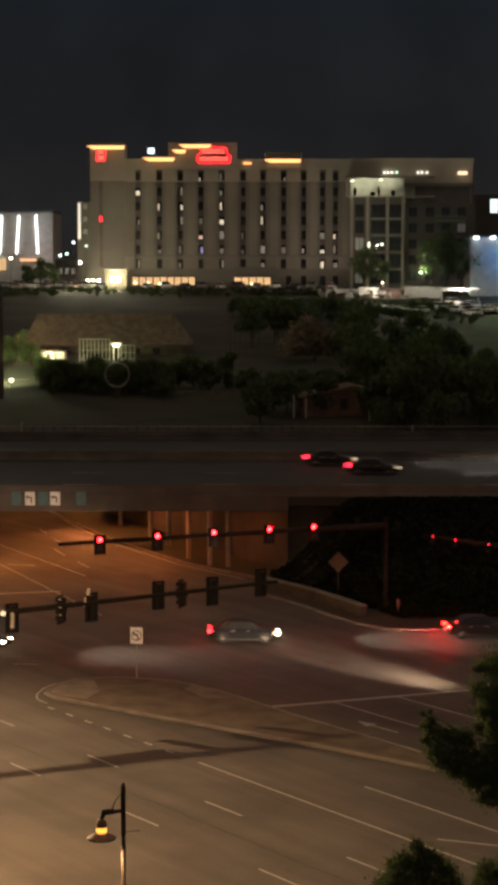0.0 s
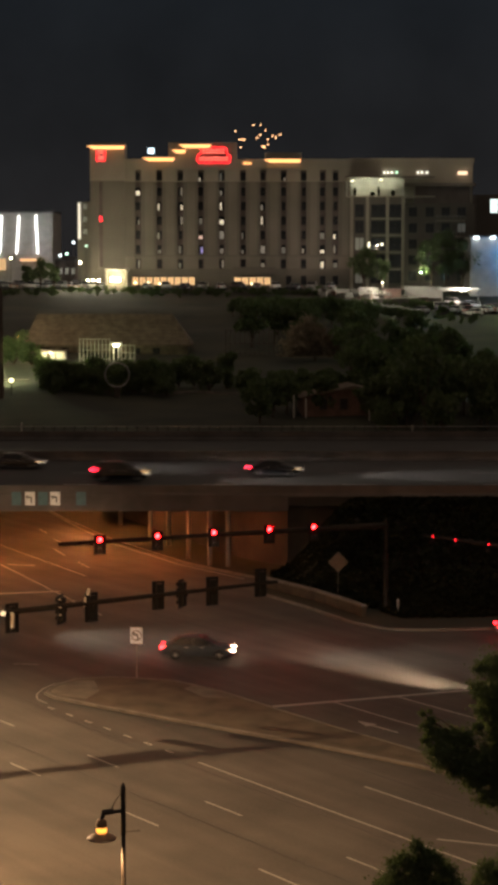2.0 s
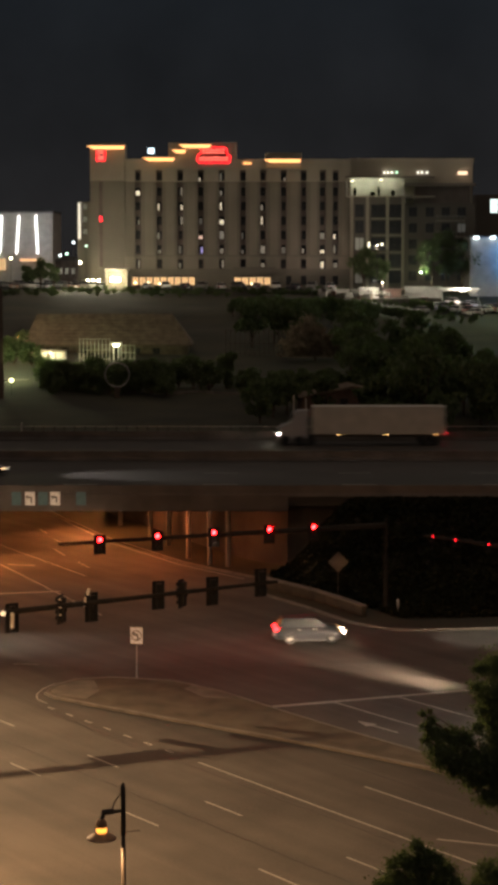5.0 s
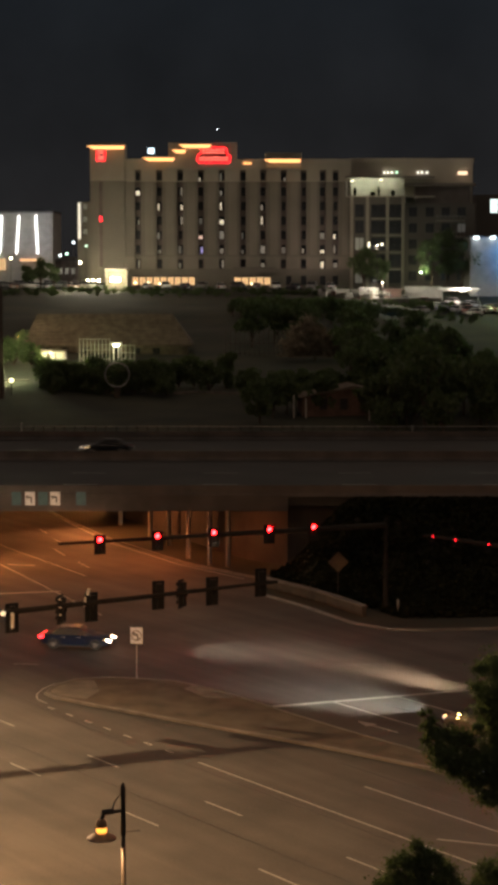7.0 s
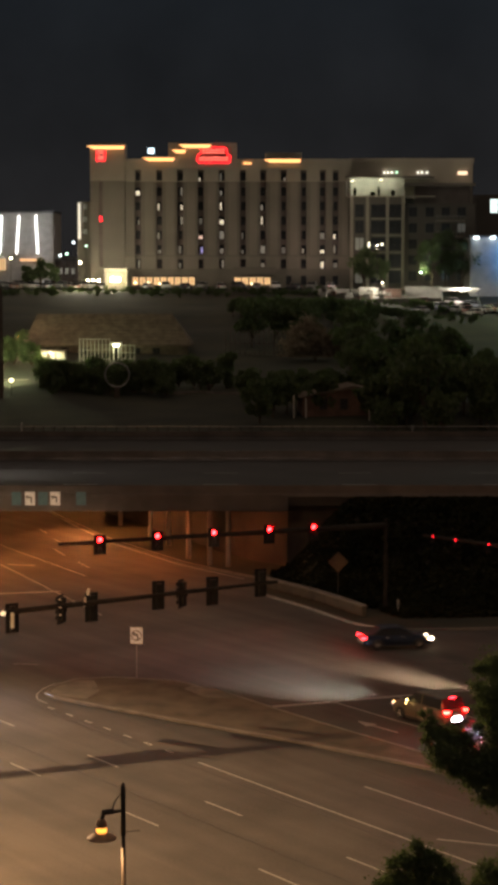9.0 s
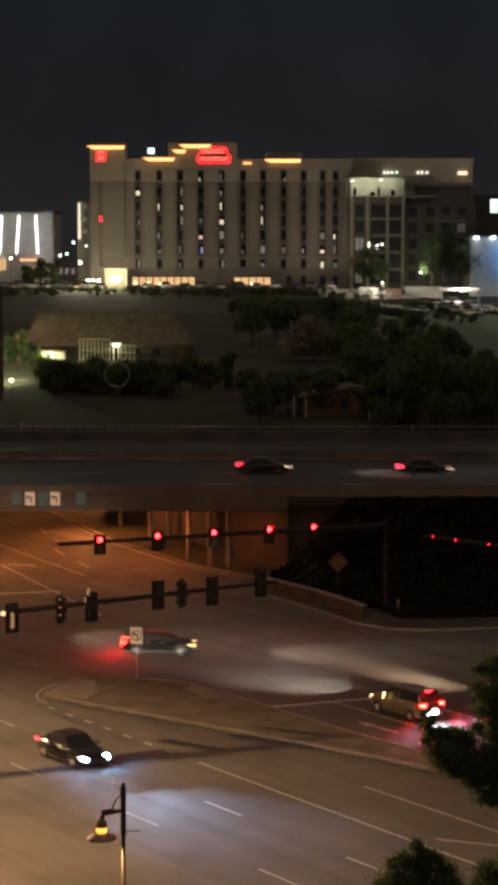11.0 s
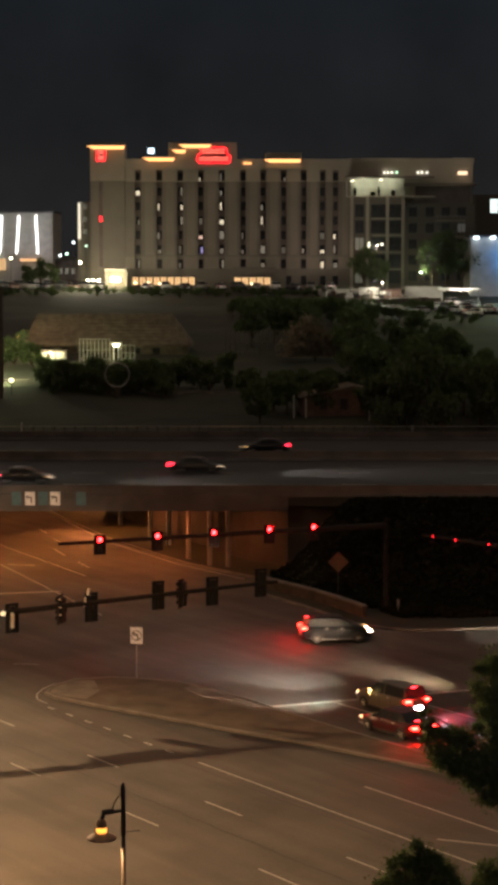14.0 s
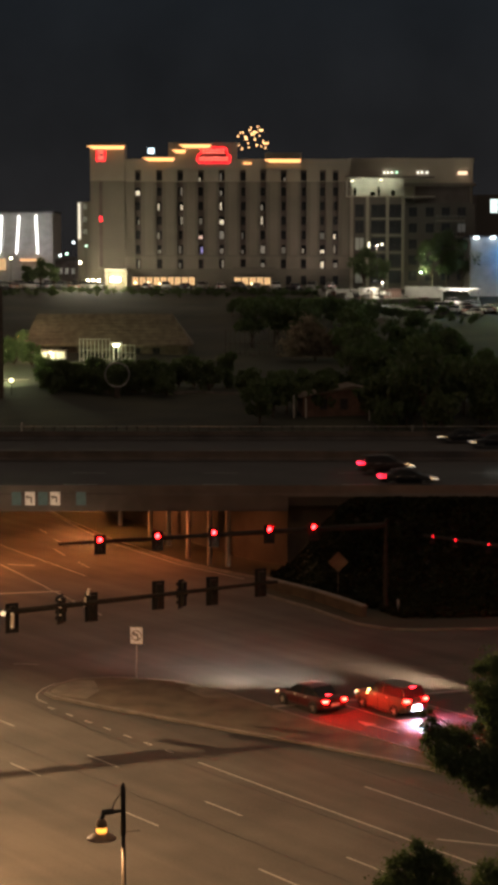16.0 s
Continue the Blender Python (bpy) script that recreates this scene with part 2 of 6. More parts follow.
G_SHOP = glow("lit_lobby_glass", (1.0, 0.60, 0.28), 0.75)
G_WIN = glow("lit_room_warm", (1.0, 0.86, 0.62), 0.75)
G_WINDIM = glow("lit_room_dim", (0.95, 0.88, 0.74), 0.14)
G_WINFAINT = glow("lit_room_faint", (0.85, 0.85, 0.80), 0.030)
G_SMALL = glow("small_wall_lamp_glass", (1.0, 0.95, 0.70), 2.2)
G_WINPINK = glow("lit_room_pink", (1.0, 0.66, 0.52), 0.8)
G_WINBLUE = glow("screen_lit_room", (0.55, 0.48, 1.0), 0.6)
G_FLOOD = glow("flood_lamp_glass", (1.0, 0.93, 0.55), 26)
G_COOL = glow("cool_lamp_glass", (0.82, 0.95, 1.0), 5)
G_GREENISH = glow("green_white_lamp_glass", (0.62, 1.0, 0.75), 3.5)
G_BEAM = glow("headlamp_bulb_white", (1.0, 0.84, 0.64), 7.0e6)
G_BEAMBLUE = glow("headlamp_bulb_blue", (0.50, 0.68, 1.0), 1.0e7)
G_BEAMFAR = glow("headlamp_bulb_cool", (1.0, 0.90, 0.82), 5.0e6)
G_BEAMWAIT = glow("headlamp_bulb_neutral", (1.0, 0.92, 0.77), 8.5e6)
G_LOBBY = glow("lobby_globe_glass", (1.0, 0.80, 0.45), 3.0)
G_STRIP = glow("white_light_strip", (1.0, 0.98, 0.96), 3.5)


# ---- mesh helpers ----
def box(bm, x0, x1, y0, y1, z0, z1, m=None):
    v = [bm.verts.new(c) for c in ((x0, y0, z0), (x1, y0, z0), (x1, y1, z0), (x0, y1, z0), (x0, y0, z1), (x1, y0, z1), (x1, y1, z1), (x0, y1, z1))]
    if m:
        for q in v:
            q.co = m @ q.co
    for f in ((0, 3, 2, 1), (4, 5, 6, 7), (0, 1, 5, 4), (1, 2, 6, 5), (2, 3, 7, 6), (3, 0, 4, 7)):
        bm.faces.new([v[i] for i in f])
    return bm


def rod(bm, a, b, r0, r1=None, seg=10):
    """A closed round bar from a to b."""
    a, b = Vector(a), Vector(b)
    r1 = r0 if r1 is None else r1
    q = (b - a).to_track_quat("Z", "Y").to_matrix()
    rings = []
    for c, r in ((a, r0), (b, r1)):
        rings.append([bm.verts.new(c + q @ Vector((r * math.cos(k * math.tau / seg), r * math.sin(k * math.tau / seg), 0))) for k in range(seg)])
    for k in range(seg):
        bm.faces.new((rings[0][k], rings[0][(k + 1) % seg], rings[1][(k + 1) % seg], rings[1][k]))
    bm.faces.new(rings[0][::-1])
    bm.faces.new(rings[1])
    return bm


def turned(bm, profile, centre, seg=20):
    """A surface of revolution about the upright through centre; profile of (radius, height)."""
    rings = []
    for r, h in profile:
        rings.append([bm.verts.new((centre[0] + r * math.cos(k * math.tau / seg), centre[1] + r * math.sin(k * math.tau / seg), centre[2] + h)) for k in range(seg)])
    for a, b in zip(rings, rings[1:]):
        for k in range(seg):
            bm.faces.new((a[k], a[(k + 1) % seg], b[(k + 1) % seg], b[k]))
    bm.faces.new(rings[0][::-1])
    bm.faces.new(rings[-1])
    return bm


def prism(bm, poly, z0, z1):
    lo = [bm.verts.new((x, y, z0)) for x, y in poly]
    hi = [bm.verts.new((x, y, z1)) for x, y in poly]
    k = len(poly)
    for i in range(k):
        bm.faces.new((lo[i], lo[(i + 1) % k], hi[(i + 1) % k], hi[i]))
    bm.faces.new(hi)
    bm.faces.new(lo[::-1])
    return bm


def loft(bm, rings, caps=True):
    rs = [[bm.verts.new(c) for c in ring] for ring in rings]
    k = len(rs[0])
    for a, b in zip(rs, rs[1:]):
        for i in range(k):
            bm.faces.new((a[i], a[(i + 1) % k], b[(i + 1) % k], b[i]))
    if caps:
        bm.faces.new(rs[0][::-1])
        bm.faces.new(rs[-1])
    return bm


def part(name, bm, material, parent=None, label="", m=None, smooth=False):
    bmesh.ops.recalc_face_normals(bm, faces=bm.faces)
    me = bpy.data.meshes.new(name)
    bm.to_mesh(me)
    bm.free()
    if smooth:
        me.polygons.foreach_set("use_smooth", [True] * len(me.polygons))
    me.materials.append(material)
    ob = new(name, me)
    if parent:
        ob.parent = parent
    if m:
        ob.matrix_basis = m
    return tagged(ob, label)


def share(name, ob, parent, m, label=""):
    """Another object on the mesh of ob."""
    o = new(name, ob.data)
    o.parent, o.matrix_basis = parent, m
    return tagged(o, label)


def thing(name, m, label, category, group="", kind=""):
    ob = new(name)
    ob.matrix_basis = m
    return tagged(ob, label, category, group, kind)


def B():
    return bmesh.new()


def smoothstep(a, b, x):
    t = min(1.0, max(0.0, (x - a) / (b - a)))
    return t * t * (3 - 2 * t)


# ---- ground ----
U = Vector((0.585, -0.811, 0)).normalized()      # the near road runs this way
N = Vector((0.811, 0.585, 0)).normalized()
TURN = math.degrees(math.atan2(U.y, U.x))


def hill(x, y):
    """Height of the ground."""
    bank = smoothstep(2, 9, x) if y < 211 else 1.0
    z = 6.0 * bank * smoothstep(149, 159, y)
    if x <= 2 and y < 211:
        z = 0.0 if y < 206 else 6.0 * smoothstep(206, 211, y)
    if y > 211:
        rise = 12.9 * min(1.0, (y - 211) / 176) ** 1.1
        side = smoothstep(14, 46, x) * smoothstep(300, 372, y) * (1 - smoothstep(380, 396, y)) * -2.2
        z = 6.0 + rise + side + 0.5 * noise.noise(Vector((x * 0.05, y * 0.05, 0))) * smoothstep(211, 230, y) * (1 - smoothstep(380, 390, y))
    return z - 0.06


def build_ground():
    xs = [-2500, -1200, -600, -350, -220, -150, -110] + [-90 + 3 * i for i in range(61)] + [110, 150, 220, 350, 600, 1200, 2500]
    ys = [-300, -100, 0, 50, 100, 130, 140, 145] + [147 + 2 * i for i in range(40)] + [230 + 5 * i for i in range(36)] + [415, 440, 480, 550, 700, 1000, 1600, 2600, 4800]
    bm = B()
    rows = [[bm.verts.new((x, y, hill(x, y))) for x in xs] for y in ys]
    for a, b in zip(rows, rows[1:]):
        for i in range(len(xs) - 1):
            bm.faces.new((a[i], a[i + 1], b[i + 1], b[i]))
    tagged(part("ground", bm, M_GRASS, smooth=True), "dark rough turf rising to a wooded hill", "ground", kind="structure")


build_ground()

# roads: one sheet of asphalt for the junction, its arms and the road below the bridge
FAR_KERB = [(200, 151), (60, 140.5), (30, 137.2), (18, 135.6), (12, 134.9), (9.7, 135.2), (7.3, 137.5), (4.2, 143.8), (0.9, 149.5), (0.41, 157.2), (-5.3, 164.5), (-12.3, 177.6), (-18.4, 192.9), (-22, 204)]
bm = B()
prism(bm, [(-260, 30), (200, 30)] + FAR_KERB + [(-60, 204), (-46, 160), (-60, 150), (-260, 150)], -0.2, 0.0)
tagged(part("road", bm, M_ASPHALT), "worn dark asphalt junction with patched surface", "road", kind="structure")


def strip(bm, a, b, width, z=0.004, h=0.005):
    """A painted bar on the road from a to b."""
    a, b = Vector((*a, 0)), Vector((*b, 0))
    d = (b - a).normalized()
    s = Vector((-d.y, d.x, 0)) * width / 2
    prism(bm, [(q.x, q.y) for q in (a - s, b - s, b + s, a + s)], z - 0.003, z + h)
    return bm


def road_at(n, s):
    q = N * n + U * s
    return q.x, q.y


def marking(name, a, b, width, label):
    tagged(part(name, strip(B(), a, b, width * 0.82), M_PAINT), label, "road marking", kind="structure")


for n, s0 in ((48.2, -98.5), (52.25, -97.6)):
    for k in range(9):
        s = s0 + 10.8 * k
        marking("lane_dash", road_at(n, s), road_at(n, s + 3.0), 0.14, "short white painted lane dash on asphalt")
for k in range(7):
    s = -97.6 + 2.05 * k
    marking("guide_dot", road_at(56.1, s), road_at(56.1, s + 0.75), 0.15, "short dotted white guide mark through the junction")
marking("lane_line", road_at(56.1, -82.2), road_at(56.1, -20), 0.15, "solid white lane line on asphalt")
marking("lane_line", road_at(60.1, -73.6), road_at(60.4, -20), 0.14, "thin white edge line along the median")
marking("stop_line", (1.27, 112.0), (14.6, 116.9), 0.42, "broad white stop line across the approach lanes")
marking("lane_line", (4.95, 113.2), road_at(70.3, -40), 0.16, "solid white line between the waiting lanes")
marking("lane_line", (8.7, 114.7), road_at(74.3, -40), 0.16, "solid white line between the waiting lanes")
marking("lane_line", (8.4, 86.1), (13.5, 84.2), 0.16, "white merge line on asphalt")
for a, b in (((-11.75, 112.9), (-12.4, 113.9)), ((-12.4, 113.9), (-12.6, 115.2)), ((-12.6, 115.2), (-12.35, 116.9)), ((-12.35, 116.9), (-11.75, 118.3))):
    marking("edge_line", a, b, 0.10, "white painted line round the median nose")
# tar seams
for a, b in ((road_at(55.5, -97), road_at(55.3, -20)), (road_at(50.3, -104), road_at(50.2, -20)), (road_at(62.0, -78), road_at(62.1, -30)), ((-13.2, 114.2), (-7.5, 104.6)), ((-7.5, 104.6), (-3.6, 99.4)), (road_at(72.4, -90), road_at(72.4, -60)), ((-16, 122.4), (14, 124.2))):
    tagged(part("tar_seam", strip(B(), a, b, 0.09, 0.003, 0.002), M_TARSHADE), "thin dark tar-sealed joint in the asphalt", "road seam", kind="structure")
# turn arrow
bm = strip(B(), road_at(68.4, -83.4), road_at(68.5, -81.1), 0.16)
prism(bm, [road_at(68.0, -83.2), road_at(68.8, -83.2), road_at(68.4, -84.5)], 0.002, 0.009)
tagged(part("turn_arrow", bm, M_PAINT), "worn white turn arrow painted on the lane", "road marking", kind="structure")
# road below the bridge
for a, b, w in (((-22.4, 175.8), (-13.3, 158.6), 0.16), ((-20.9, 164.5), (-10.65, 141.0), 0.16), ((-26, 186), (-22.4, 175.8), 0.16), ((-18.1, 192.0), (-12.5, 177.0), 0.16), ((-12.5, 177.0), (-5.9, 164.5), 0.16), ((-5.9, 164.5), (-0.4, 157.0), 0.16)):
    marking("lane_line", a, b, w, "solid white lane line on the road below the bridge")
for a, b in (((-17.9, 179.4), (-16.75, 176.5)), ((-17.3, 173.4), (-15.9, 169.2)), ((-14.6, 166.0), (-13.3, 162.8)), ((-19.9, 186.0), (-18.9, 183.2))):
    marking("lane_dash", a, b, 0.14, "short white painted lane dash on asphalt")
marking("stop_line", (-19.5, 150.0), (-14.6, 151.2), 0.5, "broad white stop line below the bridge")
marking("turn_arrow", (-20.3, 164.5), (-18.0, 163.9), 0.35, "worn white turn arrow painted on the lane")
for a, b in (((-18.0, 121.5), (-15.6, 121.1)), ((-15.0, 124.0), (-13.4, 123.8))):
    marking("guide_dot", a, b, 0.13, "faded white mark in the junction")


# ---- kerbs and median ----
def inset(poly, d):
    out, k = [], len(poly)
    for i in range(k):
        a, b, c = (Vector(poly[j % k]) for j in (i - 1, i, i + 1))
        e, f = (b - a).normalized(), (c - b).normalized()
        m = (Vector((-e.y, e.x)) + Vector((-f.y, f.x)))
        m = m / max(0.5, m.length_squared) * 2
        out.append((b.x + m.x * d, b.y + m.y * d))
    return out


def ring(bm, poly, d, z0, z1, bevel=0.03):
    """A kerb along poly, d wide to the inside, with a rounded outer edge."""
    a, b, c = poly, inset(poly, bevel), inset(poly, d)
    k = len(poly)
    lv = [[bm.verts.new((x, y, z)) for x, y in q] for q, z in ((a, z0), (a, z1 - bevel), (b, z1), (c, z1), (c, z0))]
    for p, q in zip(lv, lv[1:]):
        for i in range(k):
            bm.faces.new((p[i], p[(i + 1) % k], q[(i + 1) % k], q[i]))
    return bm


MEDIAN = [(-12.05, 116.0), (-12.15, 115.2), (-11.45, 114.0), (-9.0, 111.95), (-4.4, 108.45), (0.43, 104.9), (3.26, 102.8), (9.11, 97.9), (10.9, 95.9), (24, 77.8), (55, 35),
          (56, 35.4), (25.4, 78.3), (11.6, 97.4), (8.6, 101.9), (4.6, 107.0), (1.75, 110.9), (0.6, 112.6), (-1.7, 115.8), (-4.6, 118.6), (-8.35, 119.6), (-10.7, 118.9), (-11.6, 117.5)]
bm = ring(B(), MEDIAN, 0.22, -0.05, 0.16)
tagged(part("kerb", bm, M_CONC), "pale worn concrete kerb round the median", "kerb", kind="structure")
bm = prism(B(), inset(MEDIAN, 0.2), -0.05, 0.13)
tagged(part("median", bm, M_MULCH), "median island of dry brown mulch and turf", "traffic island", kind="structure")
# dark strips paint the shade below the near kerb face
for a, b in zip(MEDIAN[2:8], MEDIAN[3:9]):
    d = (Vector(b) - Vector(a)).normalized()
    off = Vector((d.y, -d.x)) * -0.16 if d.x * 0.585 - d.y * 0.811 < 0 else Vector((d.y, -d.x)) * 0.16
    tagged(part("gutter", strip(B(), (a[0] + off.x, a[1] + off.y), (b[0] + off.x, b[1] + off.y), 0.24, 0.003, 0.002), M_TARSHADE), "dark strip painting the shade at the kerb foot", "gutter", kind="structure")
bm = prism(B(), [(-11.75, 115.9), (-11.8, 115.2), (-11.2, 114.4), (-9.5, 113.4), (-8.9, 115.6), (-9.4, 118.4), (-10.6, 118.4), (-11.35, 117.3)], 0.05, 0.15)
tagged(part("island_nose", bm, M_PAD), "concrete paved nose of the median", "paving", kind="structure")
bm = prism(B(), [(-3.9, 116.2), (-2.6, 113.9), (-0.6, 113.6), (-2.0, 115.7), (-3.4, 117.0)], 0.05, 0.15)
tagged(part("crossing_pad", bm, M_PAD), "pale concrete pad in the median", "paving", kind="structure")
bm = B()
for a, b in zip(FAR_KERB, FAR_KERB[1:]):
    e = (Vector(b) - Vector(a)).normalized()
    s = Vector((e.y, -e.x)) * 0.22
    prism(bm, [a, b, (b[0] + s.x, b[1] + s.y), (a[0] + s.x, a[1] + s.y)], -0.1, 0.16)
tagged(part("kerb", bm, M_CONC), "pale concrete kerb along the far verge", "kerb", kind="structure")
wall = [(0.98, 153.6), (1.72, 152.5), (5.07, 147.4), (7.46, 142.6), (8.31, 140.7)]
for name, low, top, half, m, lab in (("low_wall", -0.1, 0.68, 0.18, M_BROWNSTONE, "low brown stone edging wall at the bank"), ("wall_coping", 0.68, 0.80, 0.25, M_CONC, "pale concrete coping on the edging wall")):
    bm = B()
    for a, b in zip(wall, wall[1:]):
        e = (Vector(b) - Vector(a)).normalized()
        s = Vector((-e.y, e.x)) * half
        prism(bm, [(a[0] - s.x, a[1] - s.y), (b[0] - s.x, b[1] - s.y), (b[0] + s.x, b[1] + s.y), (a[0] + s.x, a[1] + s.y)], low, top)
    tagged(part(name, bm, m), lab, "wall", kind="structure")


# ---- highway bridge ----
def build_bridge():
    deck = thing("bridge", pose(0, 0, 0), "concrete highway bridge with parapets and columns", "bridge", kind="structure")
    bm = box(B(), -600, 600, 160.0, 209.6, 5.55, 6.3)
    part("deck", bm, M_DECK, deck, "grey worn highway deck")
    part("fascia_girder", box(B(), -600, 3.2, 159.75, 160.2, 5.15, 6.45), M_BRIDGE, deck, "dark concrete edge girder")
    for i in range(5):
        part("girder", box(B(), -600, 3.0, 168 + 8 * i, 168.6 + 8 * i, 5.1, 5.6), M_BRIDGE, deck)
    for y, lab in ((160.1, "near parapet"), (188.3, "median barrier"), (209.3, "far parapet")):
        prof = [(-0.3, 0), (-0.28, 0.1), (-0.12, 0.3), (-0.08, 0.92), (0.08, 0.92), (0.12, 0.3), (0.28, 0.1), (0.3, 0)]
        part("parapet", loft(B(), [[(x, y + p, 6.3 + q) for p, q in prof] for x in (-600, 600)]), M_BRIDGE, deck, "sloped concrete " + lab)
    post = None
    for i in range(48):
        m = pose(-24 + 1.1 * i, 209.3, 7.2)
        if post is None:
            post = part("rail_post", box(B(), -0.05, 0.05, -0.05, 0.05, 0, 0.55), M_DARKSTEEL, deck, m=m)
        else:
            share("rail_post", post, deck, m)
    part("rail", box(B(), -600, 600, 209.26, 209.34, 7.7, 7.78), M_STEEL, deck, "thin steel rail on the far parapet")
    for y in (168.5, 177.5, 197.5):
        for i in range(10):
            part("lane_dash", box(B(), -40 + 12 * i, -37 + 12 * i, y - 0.07, y + 0.07, 6.299, 6.306), M_PAINT, deck)
    for x, y, r in ((-9.1, 181.2, 0.22), (-7.2, 175.8, 0.22), (-5.2, 168.2, 0.2), (-3.3, 164.5, 0.2), (-1.75, 163.6, 0.2), (-12.4, 189.0, 0.22)):
        c = part("column", rod(B(), (x, y, -0.1), (x, y, 4.75), r, r, 16), M_COLUMN, deck, smooth=False)
        part("column_cap", box(B(), x - 0.4, x + 0.4, y - 0.4, y + 0.4, 4.75, 5.2), M_BRIDGE, deck)
    for x, y, watts, colour in BRIDGE_LAMPS:
        fx = part("underdeck_lamp", box(B(), x - 0.3, x + 0.3, y - 0.18, y + 0.18, 5.2, 5.56), M_DARKSTEEL, deck, "box lamp under the deck")
        part("lamp_glass", box(B(), x - 0.24, x + 0.24, y - 0.13, y + 0.13, 5.17, 5.197), G_AMBER, fx, "glowing amber glass")
    bm = B()
    for a, b in (((-14.5, 199), (-7.4, 183)), ((-7.4, 183), (-2.0, 171)), ((-2.0, 171), (3.2, 162)), ((3.2, 162), (10.5, 160.3))):
        d = (Vector(b) - Vector(a)).normalized()
        s = Vector((d.y, -d.x)) * -0.5
        prism(bm, [a, b, (b[0] + s.x, b[1] + s.y), (a[0] + s.x, a[1] + s.y)], -0.1, 5.3)
    # darker concrete than the columns in front of it
    part("abutment", bm, M_ABUTMENT, deck, "sloping-side concrete abutment wall")


build_bridge()


def arrow_shape(bm, m, k=1.0):
    """A bent arrow in the plane of a sign, in metres."""
    box(bm, 0.05 * k, 0.13 * k, -0.004, 0.0, -0.28 * k, 0.10 * k, m)
    box(bm, -0.14 * k, 0.13 * k, -0.004, 0.0, 0.06 * k, 0.14 * k, m)
    v = [bm.verts.new(m @ Vector(c)) for c in ((-0.13 * k, -0.004, -0.04 * k), (-0.13 * k, -0.004, 0.24 * k), (-0.30 * k, -0.004, 0.10 * k))]
    bm.faces.new(v)
    return bm


def bridge_sign(x, material, label, arrow):
    s = thing("lane_sign", pose(x - 0.12, 159.66, 6.18), label, "road sign", "lane signs on the bridge")
    part("plate", box(B(), -0.40, 0.40, -0.03, 0.0, -0.55, 0.55), material, s)
    part("bracket", box(B(), -0.05, 0.05, 0.0, 0.09, -0.3, 0.3), M_STEEL, s)
    if arrow:
        part("arrow", arrow_shape(B(), pose(0, -0.034, 0), 1.2), M_BLACK, s, "black turn arrow")


for x, kind in ((-18.8, 0), (-17.7, 1), (-16.65, 0), (-15.65, 1), (-13.55, 0)):
    bridge_sign(x, M_WHITE if kind else M_TEAL, "white lane-use sign with a bent arrow on the bridge" if kind else "faded green square sign on the bridge edge", kind)


# ---- signals, signs and lamps ----
def signal_head(parent, m, sections, face, lit, glow_mat, scale=1.0):
    """A signal head whose lenses look along -y of m."""
    h = 0.355 * scale
    tall = h * sections
    hd = part("signal_head", box(B(), -0.18 * scale, 0.18 * scale, -0.02, 0.26, -tall / 2, tall / 2), M_BLACK, parent, "black signal housing", m)
    part("backplate", box(B(), -0.40 * scale, 0.40 * scale, -0.03, -0.012, -tall / 2 - 0.14, tall / 2 + 0.14), M_BLACK, hd, "black backplate")
    part("hanger", box(B(), -0.03, 0.03, 0.262, 0.40, -0.12, 0.12), M_BLACKSTEEL, hd)
    for i in range(sections):
        z = tall / 2 - h * (i + 0.5)
        part("lens", rod(B(), (0, -0.03, z), (0, -0.055, z), 0.15 * scale, 0.14 * scale, 18), glow_mat if i == lit else M_GLASS, hd, "lit red lens" if i == lit else "")
        r, q = 0.165 * scale, 0.172 * scale
        bm = loft(B(), [[(rr * math.cos(a), yy, z + rr * math.sin(a)) for rr, yy in ((r, -0.05), (q, -0.05), (q, -0.26), (r, -0.26))] for a in [math.radians(-20 + 20 * k) for k in range(12)]])
        part("visor", bm, M_BLACK, hd)
    return hd


def mast(base, arm_a, arm_b, label, heads, sections, face, lit, glow_mat, group, scale=1.0):
    t = thing("traffic_signal", pose(0, 0, 0), label, "traffic signal", group)
    top = arm_a[2] + 0.5
    part("pole", rod(B(), (base[0], base[1], 0), (base[0], base[1], top), 0.19, 0.13, 14), M_BLACKSTEEL, t, "dark steel pole")
    part("base_plate", box(B(), base[0] - 0.35, base[0] + 0.35, base[1] - 0.35, base[1] + 0.35, -0.02, 0.08), M_DARKSTEEL, t)
    part("arm", rod(B(), arm_a, arm_b, 0.22, 0.10, 12), M_BLACKSTEEL, t, "long tapered mast arm")
    a, b = Vector(arm_a), Vector(arm_b)
    for k, dz, *yaw in heads:
        p = a.lerp(b, k)
        off = pose(p.x, p.y, p.z + dz, 0, 0, face + (yaw[0] if yaw else 0)) @ pose(0, -0.42, 0)
        signal_head(t, off, sections, face, lit, glow_mat, scale)
    return t


near_mast = mast((-24, 104.6), (-24, 104.6, 5.6), (1.7, 117.45, 6.40), "dark mast arm of signal heads seen from behind", ((0.42, -0.45), (0.530, -0.25, 40), (0.588, -0.35), (0.735, -0.1), (0.794, -0.15, 40), (0.857, -0.22), (0.969, -0.05)), 4, 208.4, -1, G_RED, "signals over the junction")
# detectors and a lit pedestrian lens on the near arm
part("detector", box(B(), -0.05, 0.05, -0.10, 0.10, -0.20, 0.20), M_SIDING, near_mast, "white box camera detector", pose(-9.2, 111.8, 6.75, 0, 12, 28))
part("detector_bracket", box(B(), -0.04, 0.04, -0.05, 0.05, -0.16, 0.16), M_SIDING, near_mast, "pale bracket", pose(-9.38, 111.7, 6.32, 0, 4, 28))
